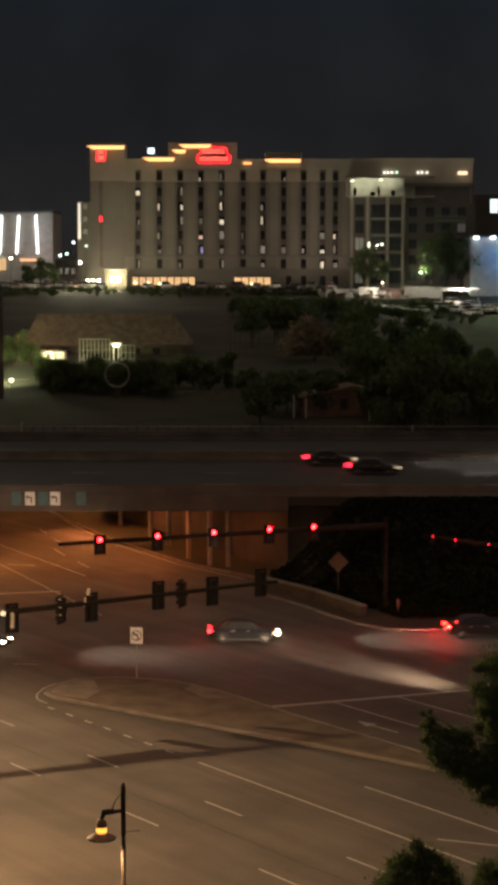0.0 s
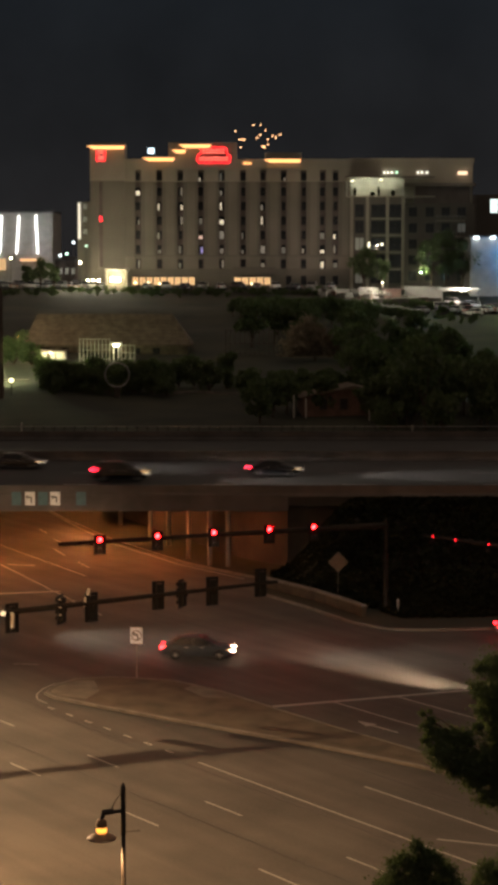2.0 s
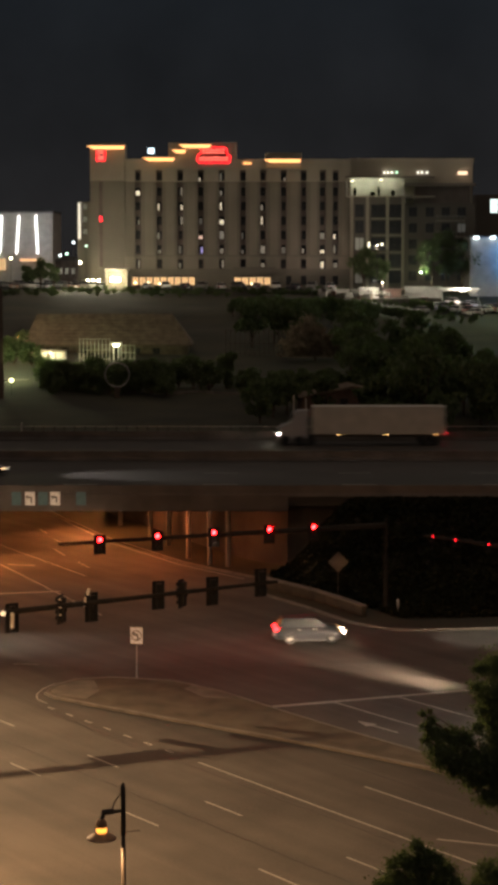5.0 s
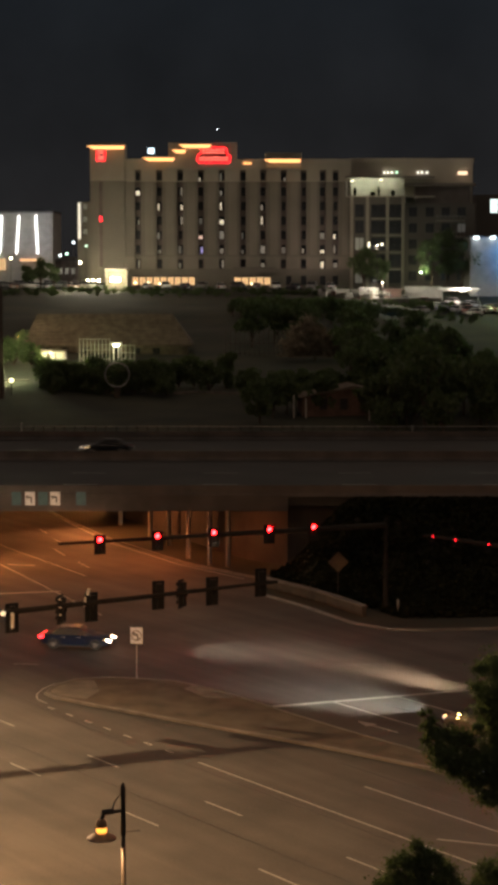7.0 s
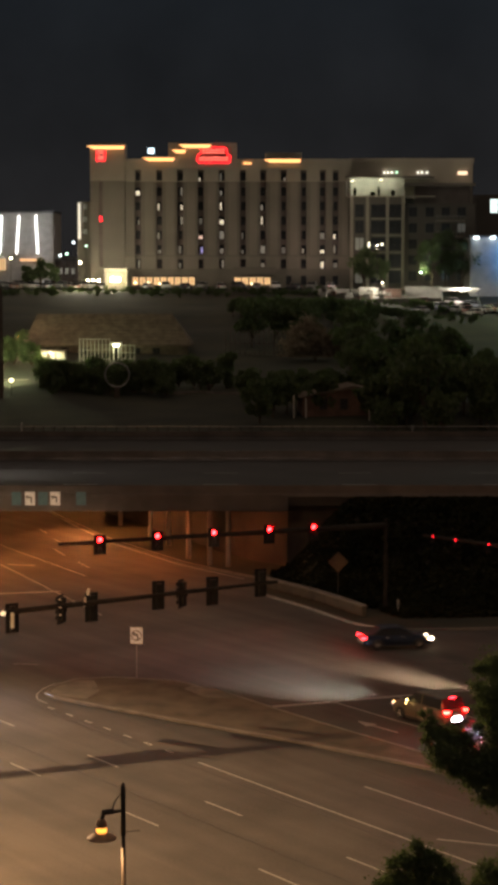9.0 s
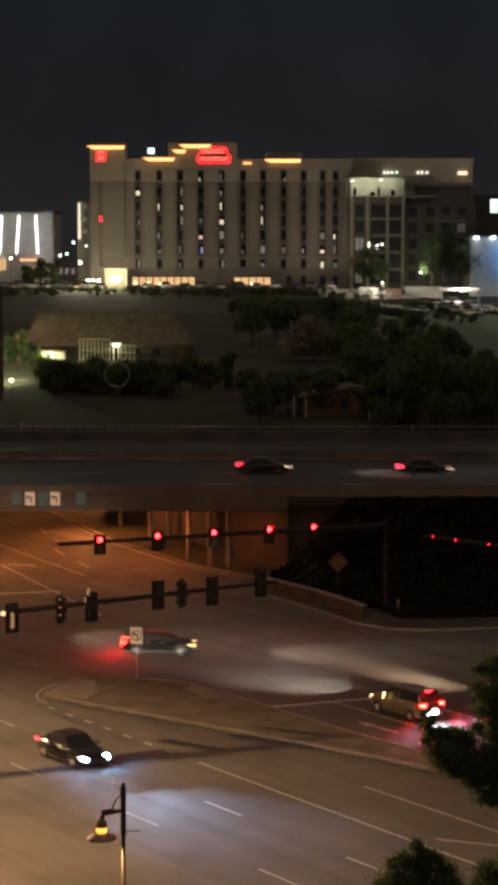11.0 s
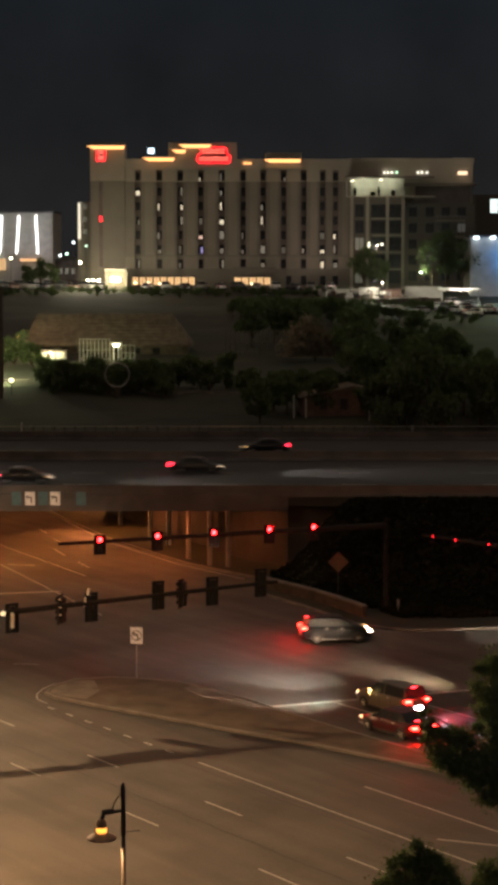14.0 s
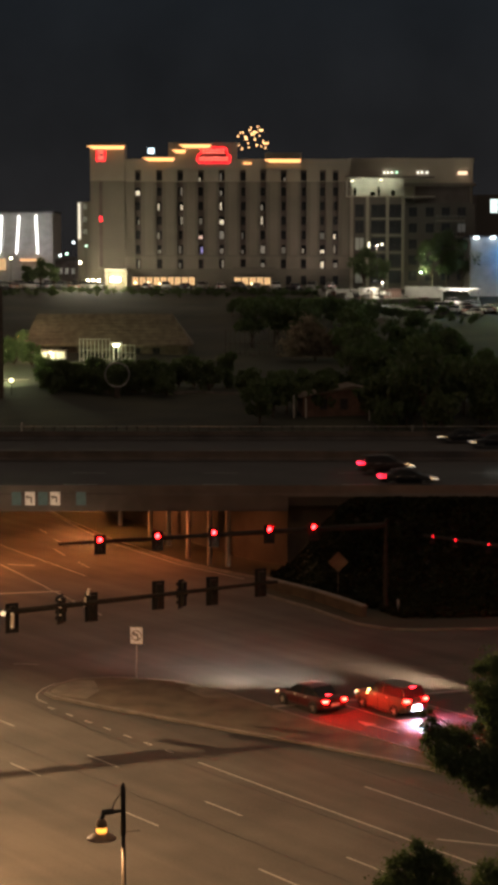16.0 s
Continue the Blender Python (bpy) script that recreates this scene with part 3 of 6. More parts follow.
# pale boxes paint the light caught by three visor rims
for z in (6.48, 6.02, 5.60):
    part("visor_lit_rim", box(B(), -0.07, 0.07, -0.04, 0.04, -0.035, 0.035), M_SIDING, near_mast, "pale box painting the lamp light on a visor rim", pose(-10.72, 110.75, z, 0, 0, 28))
part("detector", box(B(), -0.06, 0.06, -0.12, 0.12, -0.42, 0.42), M_SIDING, near_mast, "pale narrow housing", pose(-13.25, 109.3, 5.55, 0, 0, 28))
part("side_lens", rod(B(), (0, 0, 0), (0, -0.08, 0), 0.16, 0.15, 16), glow("lit_side_lens", (1.0, 0.82, 0.5), 0.7), near_mast, "lit yellow-white lens", pose(-13.75, 109.0, 6.0, 0, 0, 20))
mast((10, 143), (10, 143, 6.3), (-13, 133.6, 6.3), "mast arm carrying a row of red signals", ((0.884, -0.155), (0.716, -0.12), (0.547, -0.1), (0.377, -0.1), (0.239, -0.1)), 3, 14, 0, G_RED, "signals over the junction")
mast((19.5, 133.5), (19.5, 133.5, 5.8), (12.6, 141.3, 5.8), "dark side mast with three small red signals", ((0.93, -0.1), (0.72, -0.1), (0.42, -0.1)), 3, 8, 0, G_REDFAR, "signals over the junction", 0.5)

# panel added under the near arm, out of view, to cast a shadow band
sg = part("sign_blade", box(B(), -1.9, 1.9, -0.025, 0.025, -0.22, 0.22), M_TEAL, near_mast, "long panel added out of view to cast a shadow band", pose(-15.9, 108.65, 5.42, 0, 0, 26.57))
for x in (-1.2, 1.2):
    part("hanger", box(B(), x - 0.03, x + 0.03, -0.03, 0.03, 0.22, 0.62), M_DARKSTEEL, sg)

# turn prohibition sign on the median
s = thing("turn_sign", pose(-6.87, 119.15, 0.12), "white square no-left-turn sign on a thin post", "road sign")
part("post", box(B(), -0.03, 0.03, -0.02, 0.02, 0, 3.1), M_STEEL, s, "pale steel post")
part("plate", box(B(), -0.38, 0.38, -0.05, -0.025, 2.15, 3.17), mat("cool_white_sheeting", (0.80, 0.84, 0.97), 0.35, 0, 0.06, 4.0, 0.0), s, "white sign plate", pose(0, 0, 0, 0, 0, -12))
bm = B()
for k in range(24):
    a0, a1 = k * math.tau / 24, (k + 1) * math.tau / 24
    loft(bm, [[(r * math.cos(a), y, 2.66 + r * math.sin(a)) for r, y in ((0.27, -0.052), (0.33, -0.052), (0.33, -0.058), (0.27, -0.058))] for a in (a0, a1)])
box(bm, -0.29, 0.29, -0.06, -0.053, -0.028, 0.028, pose(0, 0, 2.66, 0, 45, 0))
part("ring", bm, mat("faded_ring_ink", (0.11, 0.09, 0.13), 0.5, 0, 0.1, 4.0, 0.0), s, "dark faded prohibition ring", pose(0, 0, 0, 0, 0, -12))
part("arrow", arrow_shape(B(), pose(0, -0.052, 2.66), 0.8), M_BLACK, s, "black arrow", pose(0, 0, 0, 0, 0, -12))

# warning diamond on the bank
s = thing("warning_sign", pose(6.7, 147.0, 0.0), "dull orange diamond warning sign on a post", "road sign")
part("post", box(B(), -0.04, 0.04, -0.02, 0.02, -0.2, 3.5), M_DARKSTEEL, s)
part("plate", box(B(), -0.56, 0.56, -0.05, -0.025, -0.56, 0.56), M_ORANGE, s, "orange diamond plate", pose(0, 0, 2.95, 0, 45, 0))
s = thing("marker_post", pose(10.8, 141.5, 0.0), "short white marker post on the verge", "post")
part("post", box(B(), -0.05, 0.05, -0.03, 0.03, -0.1, 1.0), M_STEEL, s)
part("reflector", box(B(), -0.1, 0.1, -0.06, -0.032, 0.6, 1.1), M_STEEL, s, "pale reflector plate")
# high mast light
s = thing("high_mast_light", pose(-59.4, 143.0, 0.0), "tall steel high-mast sodium light beside the road", "street lamp")
part("pole", rod(B(), (0, 0, -0.1), (0, 0, 31.0), 0.35, 0.14, 14), M_STEEL, s)
part("ring", rod(B(), (0, 0, 30.2), (0, 0, 30.5), 1.1, 1.1, 16), M_STEEL, s)
for k in range(6):
    a = k * math.tau / 6
    part("luminaire", box(B(), -0.25, 0.25, -0.2, 0.2, 29.95, 30.2), M_DARKSTEEL, s, m=pose(1.3 * math.cos(a), 1.3 * math.sin(a), 0, 0, 0, math.degrees(a)))


def street_lamp(x, y, label):
    """Pole with a short arm to -x and a bell-shaped shade."""
    s = thing("street_lamp", pose(x, y, 0), label, "street lamp", "bell street lamps")
    part("pole", rod(B(), (0, 0, -0.1), (0, 0, 10.95), 0.085, 0.055, 14), M_POLE, s, "slim dark pole", smooth=True)
    part("finial", turned(B(), [(0.06, 0), (0.075, 0.05), (0.05, 0.14), (0.01, 0.2)], (0, 0, 10.93), 12), M_DARKSTEEL, s)
    part("sleeve", rod(B(), (0, 0, 9.6), (0, 0, 10.95), 0.075, 0.075, 14), M_DARKSTEEL, s)
    bm = rod(B(), (0, 0, 10.33), (-0.55, 0, 10.22), 0.05, 0.045)
    rod(bm, (-0.25, 0, 10.30), (-0.6, 0, 10.26), 0.085, 0.085)
    rod(bm, (-0.55, 0, 10.25), (-0.63, 0, 9.98), 0.055, 0.055)
    part("arm", bm, M_DARKSTEEL, s, "bent lamp arm")
    pts = [(-0.02 - 0.28 * math.sin(q * 1.5), 0, 10.86 - 0.5 * q) for q in [i / 8 for i in range(9)]]
    bm = B()
    for a, b in zip(pts, pts[1:]):
        rod(bm, a, b, 0.018, 0.018, 6)
    part("stay", bm, M_DARKSTEEL, s, "curved thin stay")
    head = part("lamp_head", turned(B(), [(0.06, 0.24), (0.12, 0.20), (0.15, 0.10), (0.16, 0.0), (0.10, -0.01)], (-0.62, 0, 9.84), 20), M_COPPER, s, "brown lamp cap", smooth=True)
    part("globe", turned(B(), [(0.11, 0.0), (0.15, -0.05), (0.155, -0.11), (0.13, -0.17)], (-0.62, 0, 9.84), 20), G_AMBER, head, "glowing amber glass ring", smooth=True)
    part("shade", turned(B(), [(0.17, -0.16), (0.25, -0.21), (0.35, -0.265), (0.415, -0.31), (0.42, -0.34), (0.395, -0.35), (0.33, -0.30), (0.2, -0.23), (0.05, -0.19)], (-0.62, 0, 9.84), 28), M_COPPER, head, "brown enamel bell shade", smooth=True)
    part("bracket", rod(B(), (0.05, 0, 9.70), (0.46, 0, 9.74), 0.012, 0.012, 6), M_DARKSTEEL, s, "thin banner rod")
    part("base", turned(B(), [(0.25, 0.0), (0.25, 0.25), (0.16, 0.5), (0.1, 0.9)], (0, 0, -0.05), 16), M_DARKSTEEL, s)


street_lamp(-3.56, 54.7, "dark street lamp with a glowing amber bell shade")
street_lamp(-18.2, 75.0, "dark street lamp with a glowing amber bell shade")
street_lamp(-32.8, 95.2, "dark street lamp with a glowing amber bell shade")


# ---- vegetation ----
def tree_mesh(seed, height, radius, trunk_h, count, leaf, given=()):
    """Trunk with limbs, and a crown of leaf tufts in uneven lobes; returns the two meshes."""
    rng = random.Random(seed)
    bm = B()
    rod(bm, (0, 0, -0.4), (0.1, 0.05, trunk_h), 0.05 * radius + 0.05, 0.035 * radius + 0.04, 9)
    lobes = [(Vector(q[:3]), q[3]) for q in given]
    for c, r in lobes:
        rod(bm, (0.05, 0.02, trunk_h * 0.85), c, 0.05, 0.012, 5)
    for k in range(0 if given else 11):
        a, f = rng.uniform(0, math.tau), rng.uniform(0.15, 0.85)
        z = trunk_h * 0.8 + (height - trunk_h * 0.8) * rng.uniform(0.15, 0.88)
        taper = 1.0 - 0.6 * abs((z - trunk_h) / (height - trunk_h + 0.01) - 0.4)
        c = Vector((math.cos(a) * radius * f * taper, math.sin(a) * radius * f * taper, z))
        lobes.append((c, radius * rng.uniform(0.28, 0.5)))
        rod(bm, (0.05, 0.02, trunk_h * rng.uniform(0.6, 1.0)), c, 0.025 * radius + 0.02, 0.012, 5)
    trunk = bm
    bm = B()
    shares = [r ** 2.2 for c, r in lobes]
    for i in range(count):
        c, r = rng.choices(lobes, shares)[0] if given else lobes[rng.randrange(len(lobes))]
        d = Vector((rng.gauss(0, 1), rng.gauss(0, 1), rng.gauss(0, 1) * 0.8)).normalized()
        p = c + d * r * (abs(rng.gauss(0.35, 0.42)) + 0.1 if given else (rng.random() ** 0.45) * rng.uniform(0.75, 1.15))
        p.z = max(p.z, trunk_h * 0.45)
        e = Euler((rng.uniform(0, 6.3), rng.uniform(0, 6.3), rng.uniform(0, 6.3))).to_matrix()
        s = leaf * rng.uniform(0.6, 1.3)
        v = [bm.verts.new(p + e @ Vector(q) * s) for q in ((-0.5, 0, 0), (0, -0.3, 0.08), (0.55, 0, 0), (0, 0.3, 0.08))]
        bm.faces.new((v[0], v[1], v[2]))
        bm.faces.new((v[0], v[2], v[3]))
    return trunk, bm


def tree(name, m, seed, height, radius, trunk_h, count, leaf, label, group="", given=(), leaves=None):
    t = thing(name, m, label, "tree" if name == "tree" else "shrub", group)
    a, b = tree_mesh(seed, height, radius, trunk_h, count, leaf, given)
    part("trunk", a, M_BARK, t, "rough bark trunk and limbs")
    me = bpy.data.meshes.new("crown")
    b.to_mesh(me)
    b.free()
    me.materials.append(leaves or M_LEAF)
    c = new("crown", me)
    c.parent = t
    return t


# trees beside the viewpoint
tree("tree", pose(11.2, 66.0, 0), 5, 13.3, 2.6, 8.0, 70000, 0.105, "broad dark leafy tree at the roadside", "roadside trees",
     ((-2.8, 0.3, 12.0, 0.6), (-2.95, -0.2, 11.2, 0.66), (-2.8, 0.1, 10.5, 0.66), (-2.5, 0.3, 9.7, 0.76), (-2.75, -0.1, 9.0, 0.8), (-2.6, 0.2, 8.2, 0.74), (-2.5, -0.2, 7.5, 0.56), (-3.45, 0, 11.3, 0.3), (-3.4, 0.1, 12.0, 0.24), (-3.35, -0.1, 10.55, 0.2),
      (-5.05, 0.1, 10.5, 0.12), (-5.2, 0, 10.02, 0.22), (-4.9, 0.1, 9.75, 0.36), (-4.8, -0.2, 9.2, 0.46), (-4.35, 0.1, 9.65, 0.42), (-4.3, 0, 8.98, 0.56), (-3.9, 0.2, 9.5, 0.46), (-3.7, -0.1, 8.75, 0.58), (-4.7, 0, 8.72, 0.32), (-4.15, 0.1, 8.42, 0.36), (-3.5, 0, 8.1, 0.46), (-5.15, 0.1, 9.5, 0.2), (-3.1, -0.2, 7.6, 0.4), (-3.4, 0.2, 9.9, 0.22), (-5.3, 0.1, 10.42, 0.14), (-5.0, 0, 10.2, 0.2),
      (-1.0, 0.2, 10.2, 1.2), (0.4, -0.3, 11.4, 1.2)))
tree("tree", pose(5.1, 60.0, 0), 8, 8.3, 1.75, 5.0, 30000, 0.10, "dark leafy young tree at the roadside", "roadside trees",
     ((0.1, -0.2, 7.72, 0.26), (-0.3, -0.3, 7.3, 0.34), (-0.6, 0, 7.1, 0.28), (0.6, -0.3, 7.35, 0.36), (0.15, 0, 7.05, 0.52), (-0.6, -0.2, 6.65, 0.42), (1.0, -0.1, 6.9, 0.42), (-0.9, 0.2, 6.35, 0.36), (0.1, 0, 6.4, 0.6), (0.85, 0.1, 6.25, 0.56), (1.35, 0, 6.4, 0.32), (-0.3, -0.3, 5.9, 0.6), (0.7, -0.4, 5.7, 0.7), (1.5, 0, 5.9, 0.42), (-1.1, 0, 5.9, 0.36), (0.35, -0.2, 7.4, 0.3)))
tree("tree", pose(7.6, 60.5, 0), 12, 7.3, 1.6, 4.6, 12000, 0.115, "dark leafy young tree at the roadside", "roadside trees",
     ((-0.15, -0.2, 6.8, 0.38), (0.3, -0.4, 6.8, 0.43), (-0.4, 0, 6.2, 0.35), (0.15, 0.5, 5.9, 0.6), (0.65, 0.2, 6.3, 0.55), (0.9, -0.2, 5.7, 0.6)))

kinds = [tree("tree", pose(0, 0, 0), 20 + i, h, r, th, 1100, 0.75, "dense dark deciduous tree on the wooded hill", "trees on the hill") for i, (h, r, th) in enumerate(((9, 3.6, 3.0), (7.5, 3.4, 2.2), (11, 4.0, 4.0), (6, 3.0, 1.6)))]
rng = random.Random(4)
spots = []
for k in range(150):
    y = rng.uniform(222, 384)
    f = (y - 211) / 175
    rng.random()
    x = rng.uniform(-4 + 6 * f, 60) * (0.55 + 0.45 * f)
    spots.append((x, y))
for k in range(60):
    y = rng.uniform(214, 290)
    spots.append((rng.uniform(-30, 36) * y / 290, y))
for k in range(46):
    spots.append((rng.uniform(-46, 20), rng.uniform(372, 389)))
for k in range(60):      # scrub along the brow below the car park
    spots.append((-3 + 0.66 * k + rng.uniform(-0.4, 0.4), rng.uniform(338, 353)))
first = set()
for x, y in spots:
    px = x / y
    k = rng.randrange(4)
    s = rng.uniform(0.5, 0.95)
    if y > 370 and px < 0.03:
        s = rng.uniform(0.12, 0.28)       # low shrubs below the hotel
    if y < 300 and px < 0.0:
        s = rng.uniform(0.35, 0.62)
    if -0.135 < px < -0.01 and 238 < y < 330:
        continue                          # lawn by the garden lamp
    if px < -0.05 and 270 < y < 330:
        s *= 0.5
    # sight lines to the car park stay free
    if y > 370 and px < 0.03:
        top_row = 506 + 10 * rng.random()
    else:
        top_row = 526
    limit = 26 - (top_row + max(0, px - 0.04) * 520 + max(0, px - 0.085) * 1400 - 450) * y / 3500
    tall = (9, 7.5, 11, 6)[k] * s
    if 337 < y < 354 and px > -0.012:
        s = max(0.1, min(0.5, (limit - hill(x, y)) / (9, 7.5, 11, 6)[k]))
    elif hill(x, y) + tall > limit:
        s *= max(0.15, (limit - hill(x, y)) / tall)
        if s < 0.16:
            continue
    if px < -0.005 and y < 256:
        continue
    if -0.015 < px < 0.05 and y < 293:
        low = 26 - (652 - 450) * y / 3500        # the houses show above these
        if hill(x, y) + tall > low:
            s *= max(0.0, (low - hill(x, y)) / tall)
        if s < 0.14:
            continue
    m = pose(x, y, hill(x, y) - 0.1, 0, 0, rng.uniform(0, 360))
    if k not in first:
        first.add(k)
        kinds[k].matrix_basis = m @ Matrix.Scale(s, 4)
        continue
    c = copy_thing(kinds[k], m)
    c.scale = (s, s, s)
# low bushes along the brow in front of the hotel and the car park
brow = random.Random(31)
for i in range(72):
    x, y, k = -52 + 1.02 * i + brow.uniform(-0.5, 0.5), brow.uniform(376, 383), i % 4
    top = 26 - (brow.uniform(60, 68) if x < 14 else brow.uniform(64, 74)) * y / 3500
    s = max(0.14, min(0.42, (top - hill(x, y)) / (9, 7.5, 11, 6)[k]))
    copy_thing(kinds[k], pose(x, y, hill(x, y) - 0.1, 0, 0, 67 * i)).scale = (s * (1.2 + 0.25 * (i % 4)), s * 1.7, s * (0.8 + 0.12 * (i % 5)))
for i in range(26):
    x, y, k = 19.5 + 0.72 * i + brow.uniform(-0.4, 0.4), brow.uniform(362, 370), i % 4
    top = 26 - (brow.uniform(74, 86) + max(0.0, x - 28.0) * 0.9) * y / 3500
    s = max(0.1, min(0.35, (top - hill(x, y)) / (9, 7.5, 11, 6)[k]))
    copy_thing(kinds[k], pose(x, y, hill(x, y) - 0.1, 0, 0, 51 * i)).scale = (s * 1.1, s * 1.1, s)
# scrub at the top of the lit slope
extra = random.Random(17)
for i in range(9):
    x, y = 33.2 + 0.9 * i + extra.uniform(-0.3, 0.3), extra.uniform(334, 350)
    k = i % 4
    top = 26 - (118 + (x / y - 0.095) * 1500) * y / 3500
    s = max(0.16, min(0.6, (top - hill(x, y)) / (9, 7.5, 11, 6)[k]))
    copy_thing(kinds[k], pose(x, y, hill(x, y) - 0.1, 0, 0, 40 * i)).scale = (s, s, s)
# a tree paler than the wood behind it, its warm light painted into the leaves
tree("tree", pose(9.4, 283, hill(9.4, 283)), 71, 6.5, 3.0, 1.6, 9000, 0.42, "pale brownish leafy tree in front of the dark wood", "trees on the hill",
     ((-1.0, -0.4, 5.6, 1.1), (-2.2, 0.1, 4.1, 1.6), (0.2, -0.2, 4.1, 1.45), (1.5, 0.2, 2.8, 1.5), (3.1, 0.2, 1.6, 1.2), (3.9, -0.7, 1.0, 0.7), (-3.0, -0.8, 2.0, 2.0), (-0.2, 0.5, 1.6, 2.0), (2.3, -0.4, 0.8, 1.3)), M_LEAFWARM)
# trees in the car park
for x, y, h, sd in ((22.5, 392, 9.5, 41), (26.0, 388, 8.0, 42), (35.5, 386, 10.5, 43), (38.8, 391, 12.5, 44), (41.8, 390, 12.0, 45), (-38.6, 392, 5.6, 46), (-41.5, 394, 6.6, 47), (-44.0, 395, 5.6, 48)):
    tree("tree", pose(x, y, 18.8), sd, h, h * 0.32, h * 0.28, 1800, 0.5, "lamp-lit green tree in the car park", "car park trees")
# shrubs by the garden lawn
hedge = [(-25.9 + 1.9 * i + rng.uniform(-0.5, 0.5), 254 + rng.uniform(-3, 4), (3.2 if i < 3 else 3.5 if i < 6 else 4.3) + rng.uniform(-0.2, 0.4), rng.uniform(1.8, 2.4)) for i in range(13)]
for i, (x, y, h, r) in enumerate(hedge + [(-25.0 + 1.75 * i + 0.3 * (i % 3), 249.0 + (i * 7) % 4, (3.0, 3.6, 3.3)[i % 3], 2.0) for i in range(9)] + [(-25.4, 252.5, 3.9, 2.2), (-23.6, 252.0, 3.9, 2.0), (-33.4, 280, 4.7, 2.6), (-36.6, 282, 5.2, 2.8), (-30.6, 278, 3.6, 1.9), (-26.6, 260, 3.4, 1.7), (-35.0, 277, 3.2, 1.9), (-6.5, 256, 3.0, 0.7), (-3.0, 254, 2.4, 0.9), (-0.6, 256, 2.2, 1.2), (20.0, 252, 2.0, 1.5), (22.2, 252, 2.2, 1.7), (24.0, 252, 1.9, 1.4)]):
    tree("shrub", pose(x, y, hill(x, y)), 60 + i, h, r, h * 0.06, 2200, 0.32, "rounded green shrub beside the lawn", "garden shrubs")


# ---- cars ----
def car(name, label, colour, lights="tail", suv=False, heads=None, category="car", plate=False, group="", beam=None, tilt=2.9, spread=0.025, rise=0.00276):
    """A car that faces +x with its origin on the road below its middle."""
    t = thing(name, pose(0, 0, 0), label, category, group)
    up = 0.22 if suv else 0.0
    hull = [(-2.34, 0.72, 0.42, 0.78), (-2.22, 0.83, 0.30, 0.92), (-1.6, 0.90, 0.24, 0.97), (-0.6, 0.91, 0.22, 0.96), (0.6, 0.91, 0.22, 0.95), (1.2, 0.90, 0.24, 0.92), (1.9, 0.86, 0.26, 0.80), (2.22, 0.76, 0.32, 0.68), (2.34, 0.62, 0.40, 0.58)]
    rings = []
    for x, w, a, b in hull:
        b += up * (0.9 if b > 0.7 else 0.5)
        mid = (a + b) / 2
        rings.append([(x, -w * 0.9, a), (x, -w, a + 0.1), (x, -w, mid + 0.06), (x, -w * 0.93, b - 0.04), (x, -w * 0.75, b), (x, w * 0.75, b), (x, w * 0.93, b - 0.04), (x, w, mid + 0.06), (x, w, a + 0.1), (x, w * 0.9, a)])
    body = part("body", loft(B(), rings), M_CARPAINT, t, "", smooth=True)
    body.color = (*colour, 1)
    zb, zt = 0.90 + up, 1.42 + up * 1.35
    back = -2.15 if suv else -1.75
    cab = [(back, 0.66, zb, zb + 0.05), (back + (0.25 if suv else 0.6), 0.70, zb, zt - 0.04), (-0.4, 0.72, zb, zt), (0.35, 0.70, zb, zt - 0.03), (1.15, 0.70, zb - 0.03, zb + 0.04)]
    part("glasshouse", loft(B(), [[(x, -w - 0.1, a), (x, -w, b - 0.03), (x, -w * 0.9, b), (x, w * 0.9, b), (x, w, b - 0.03), (x, w + 0.1, a)] for x, w, a, b in cab]), M_GLASS, t, "dark tinted glass", smooth=False)
    r = [(back + (0.28 if suv else 0.62), 0.66, zt - 0.03), (-0.4, 0.70, zt + 0.012), (0.33, 0.67, zt - 0.018)]
    roof = part("roof", loft(B(), [[(x, -w, z - 0.03), (x, -w * 0.9, z + 0.012), (x, w * 0.9, z + 0.012), (x, w, z - 0.03)] for x, w, z in r]), M_CARPAINT, t, "", smooth=False)
    roof.color = (*colour, 1)
    for sx in (-1, 1):
        part("bumper", box(B(), sx * 2.30 - 0.08, sx * 2.30 + 0.08, -0.72, 0.72, 0.33, 0.46), M_TRIMBLACK, t)
    wheel = None
    for x in (-1.42, 1.42):
        for y in (-0.83, 0.83):
            m = pose(x, y, 0.33)
            if wheel is None:
                bm = B()
                prof = [(0.2, -0.1), (0.31, -0.11), (0.335, -0.07), (0.335, 0.07), (0.31, 0.11), (0.2, 0.1)]
                loft(bm, [[(q * math.cos(k * math.tau / 18), w, q * math.sin(k * math.tau / 18)) for k in range(18)] for q, w in prof])
                wheel = part("wheel", bm, M_RUBBER, t, "", m, smooth=False)
                part_rim = rod(B(), (0, -0.03, 0), (0, 0.03, 0), 0.2, 0.2, 14)
                rod(part_rim, (0, -0.108, 0), (0, 0.108, 0), 0.05, 0.05, 8)
                for k in range(5):
                    a = k * math.tau / 5
                    for yy in (-0.095, 0.095):
                        rod(part_rim, (0.03 * math.cos(a), yy, 0.03 * math.sin(a)), (0.215 * math.cos(a), yy, 0.215 * math.sin(a)), 0.03, 0.022, 5)
                rim = part("rim", part_rim, M_RIM, wheel)
            else:
                w2 = share("wheel", wheel, t, m)
                share("rim", rim, w2, pose(0, 0, 0))
    for y in (-1, 1):
        part("sill", box(B(), -1.05, 1.05, y * 0.88 - 0.035, y * 0.88 + 0.035, 0.2, 0.30), M_TRIMBLACK, t)
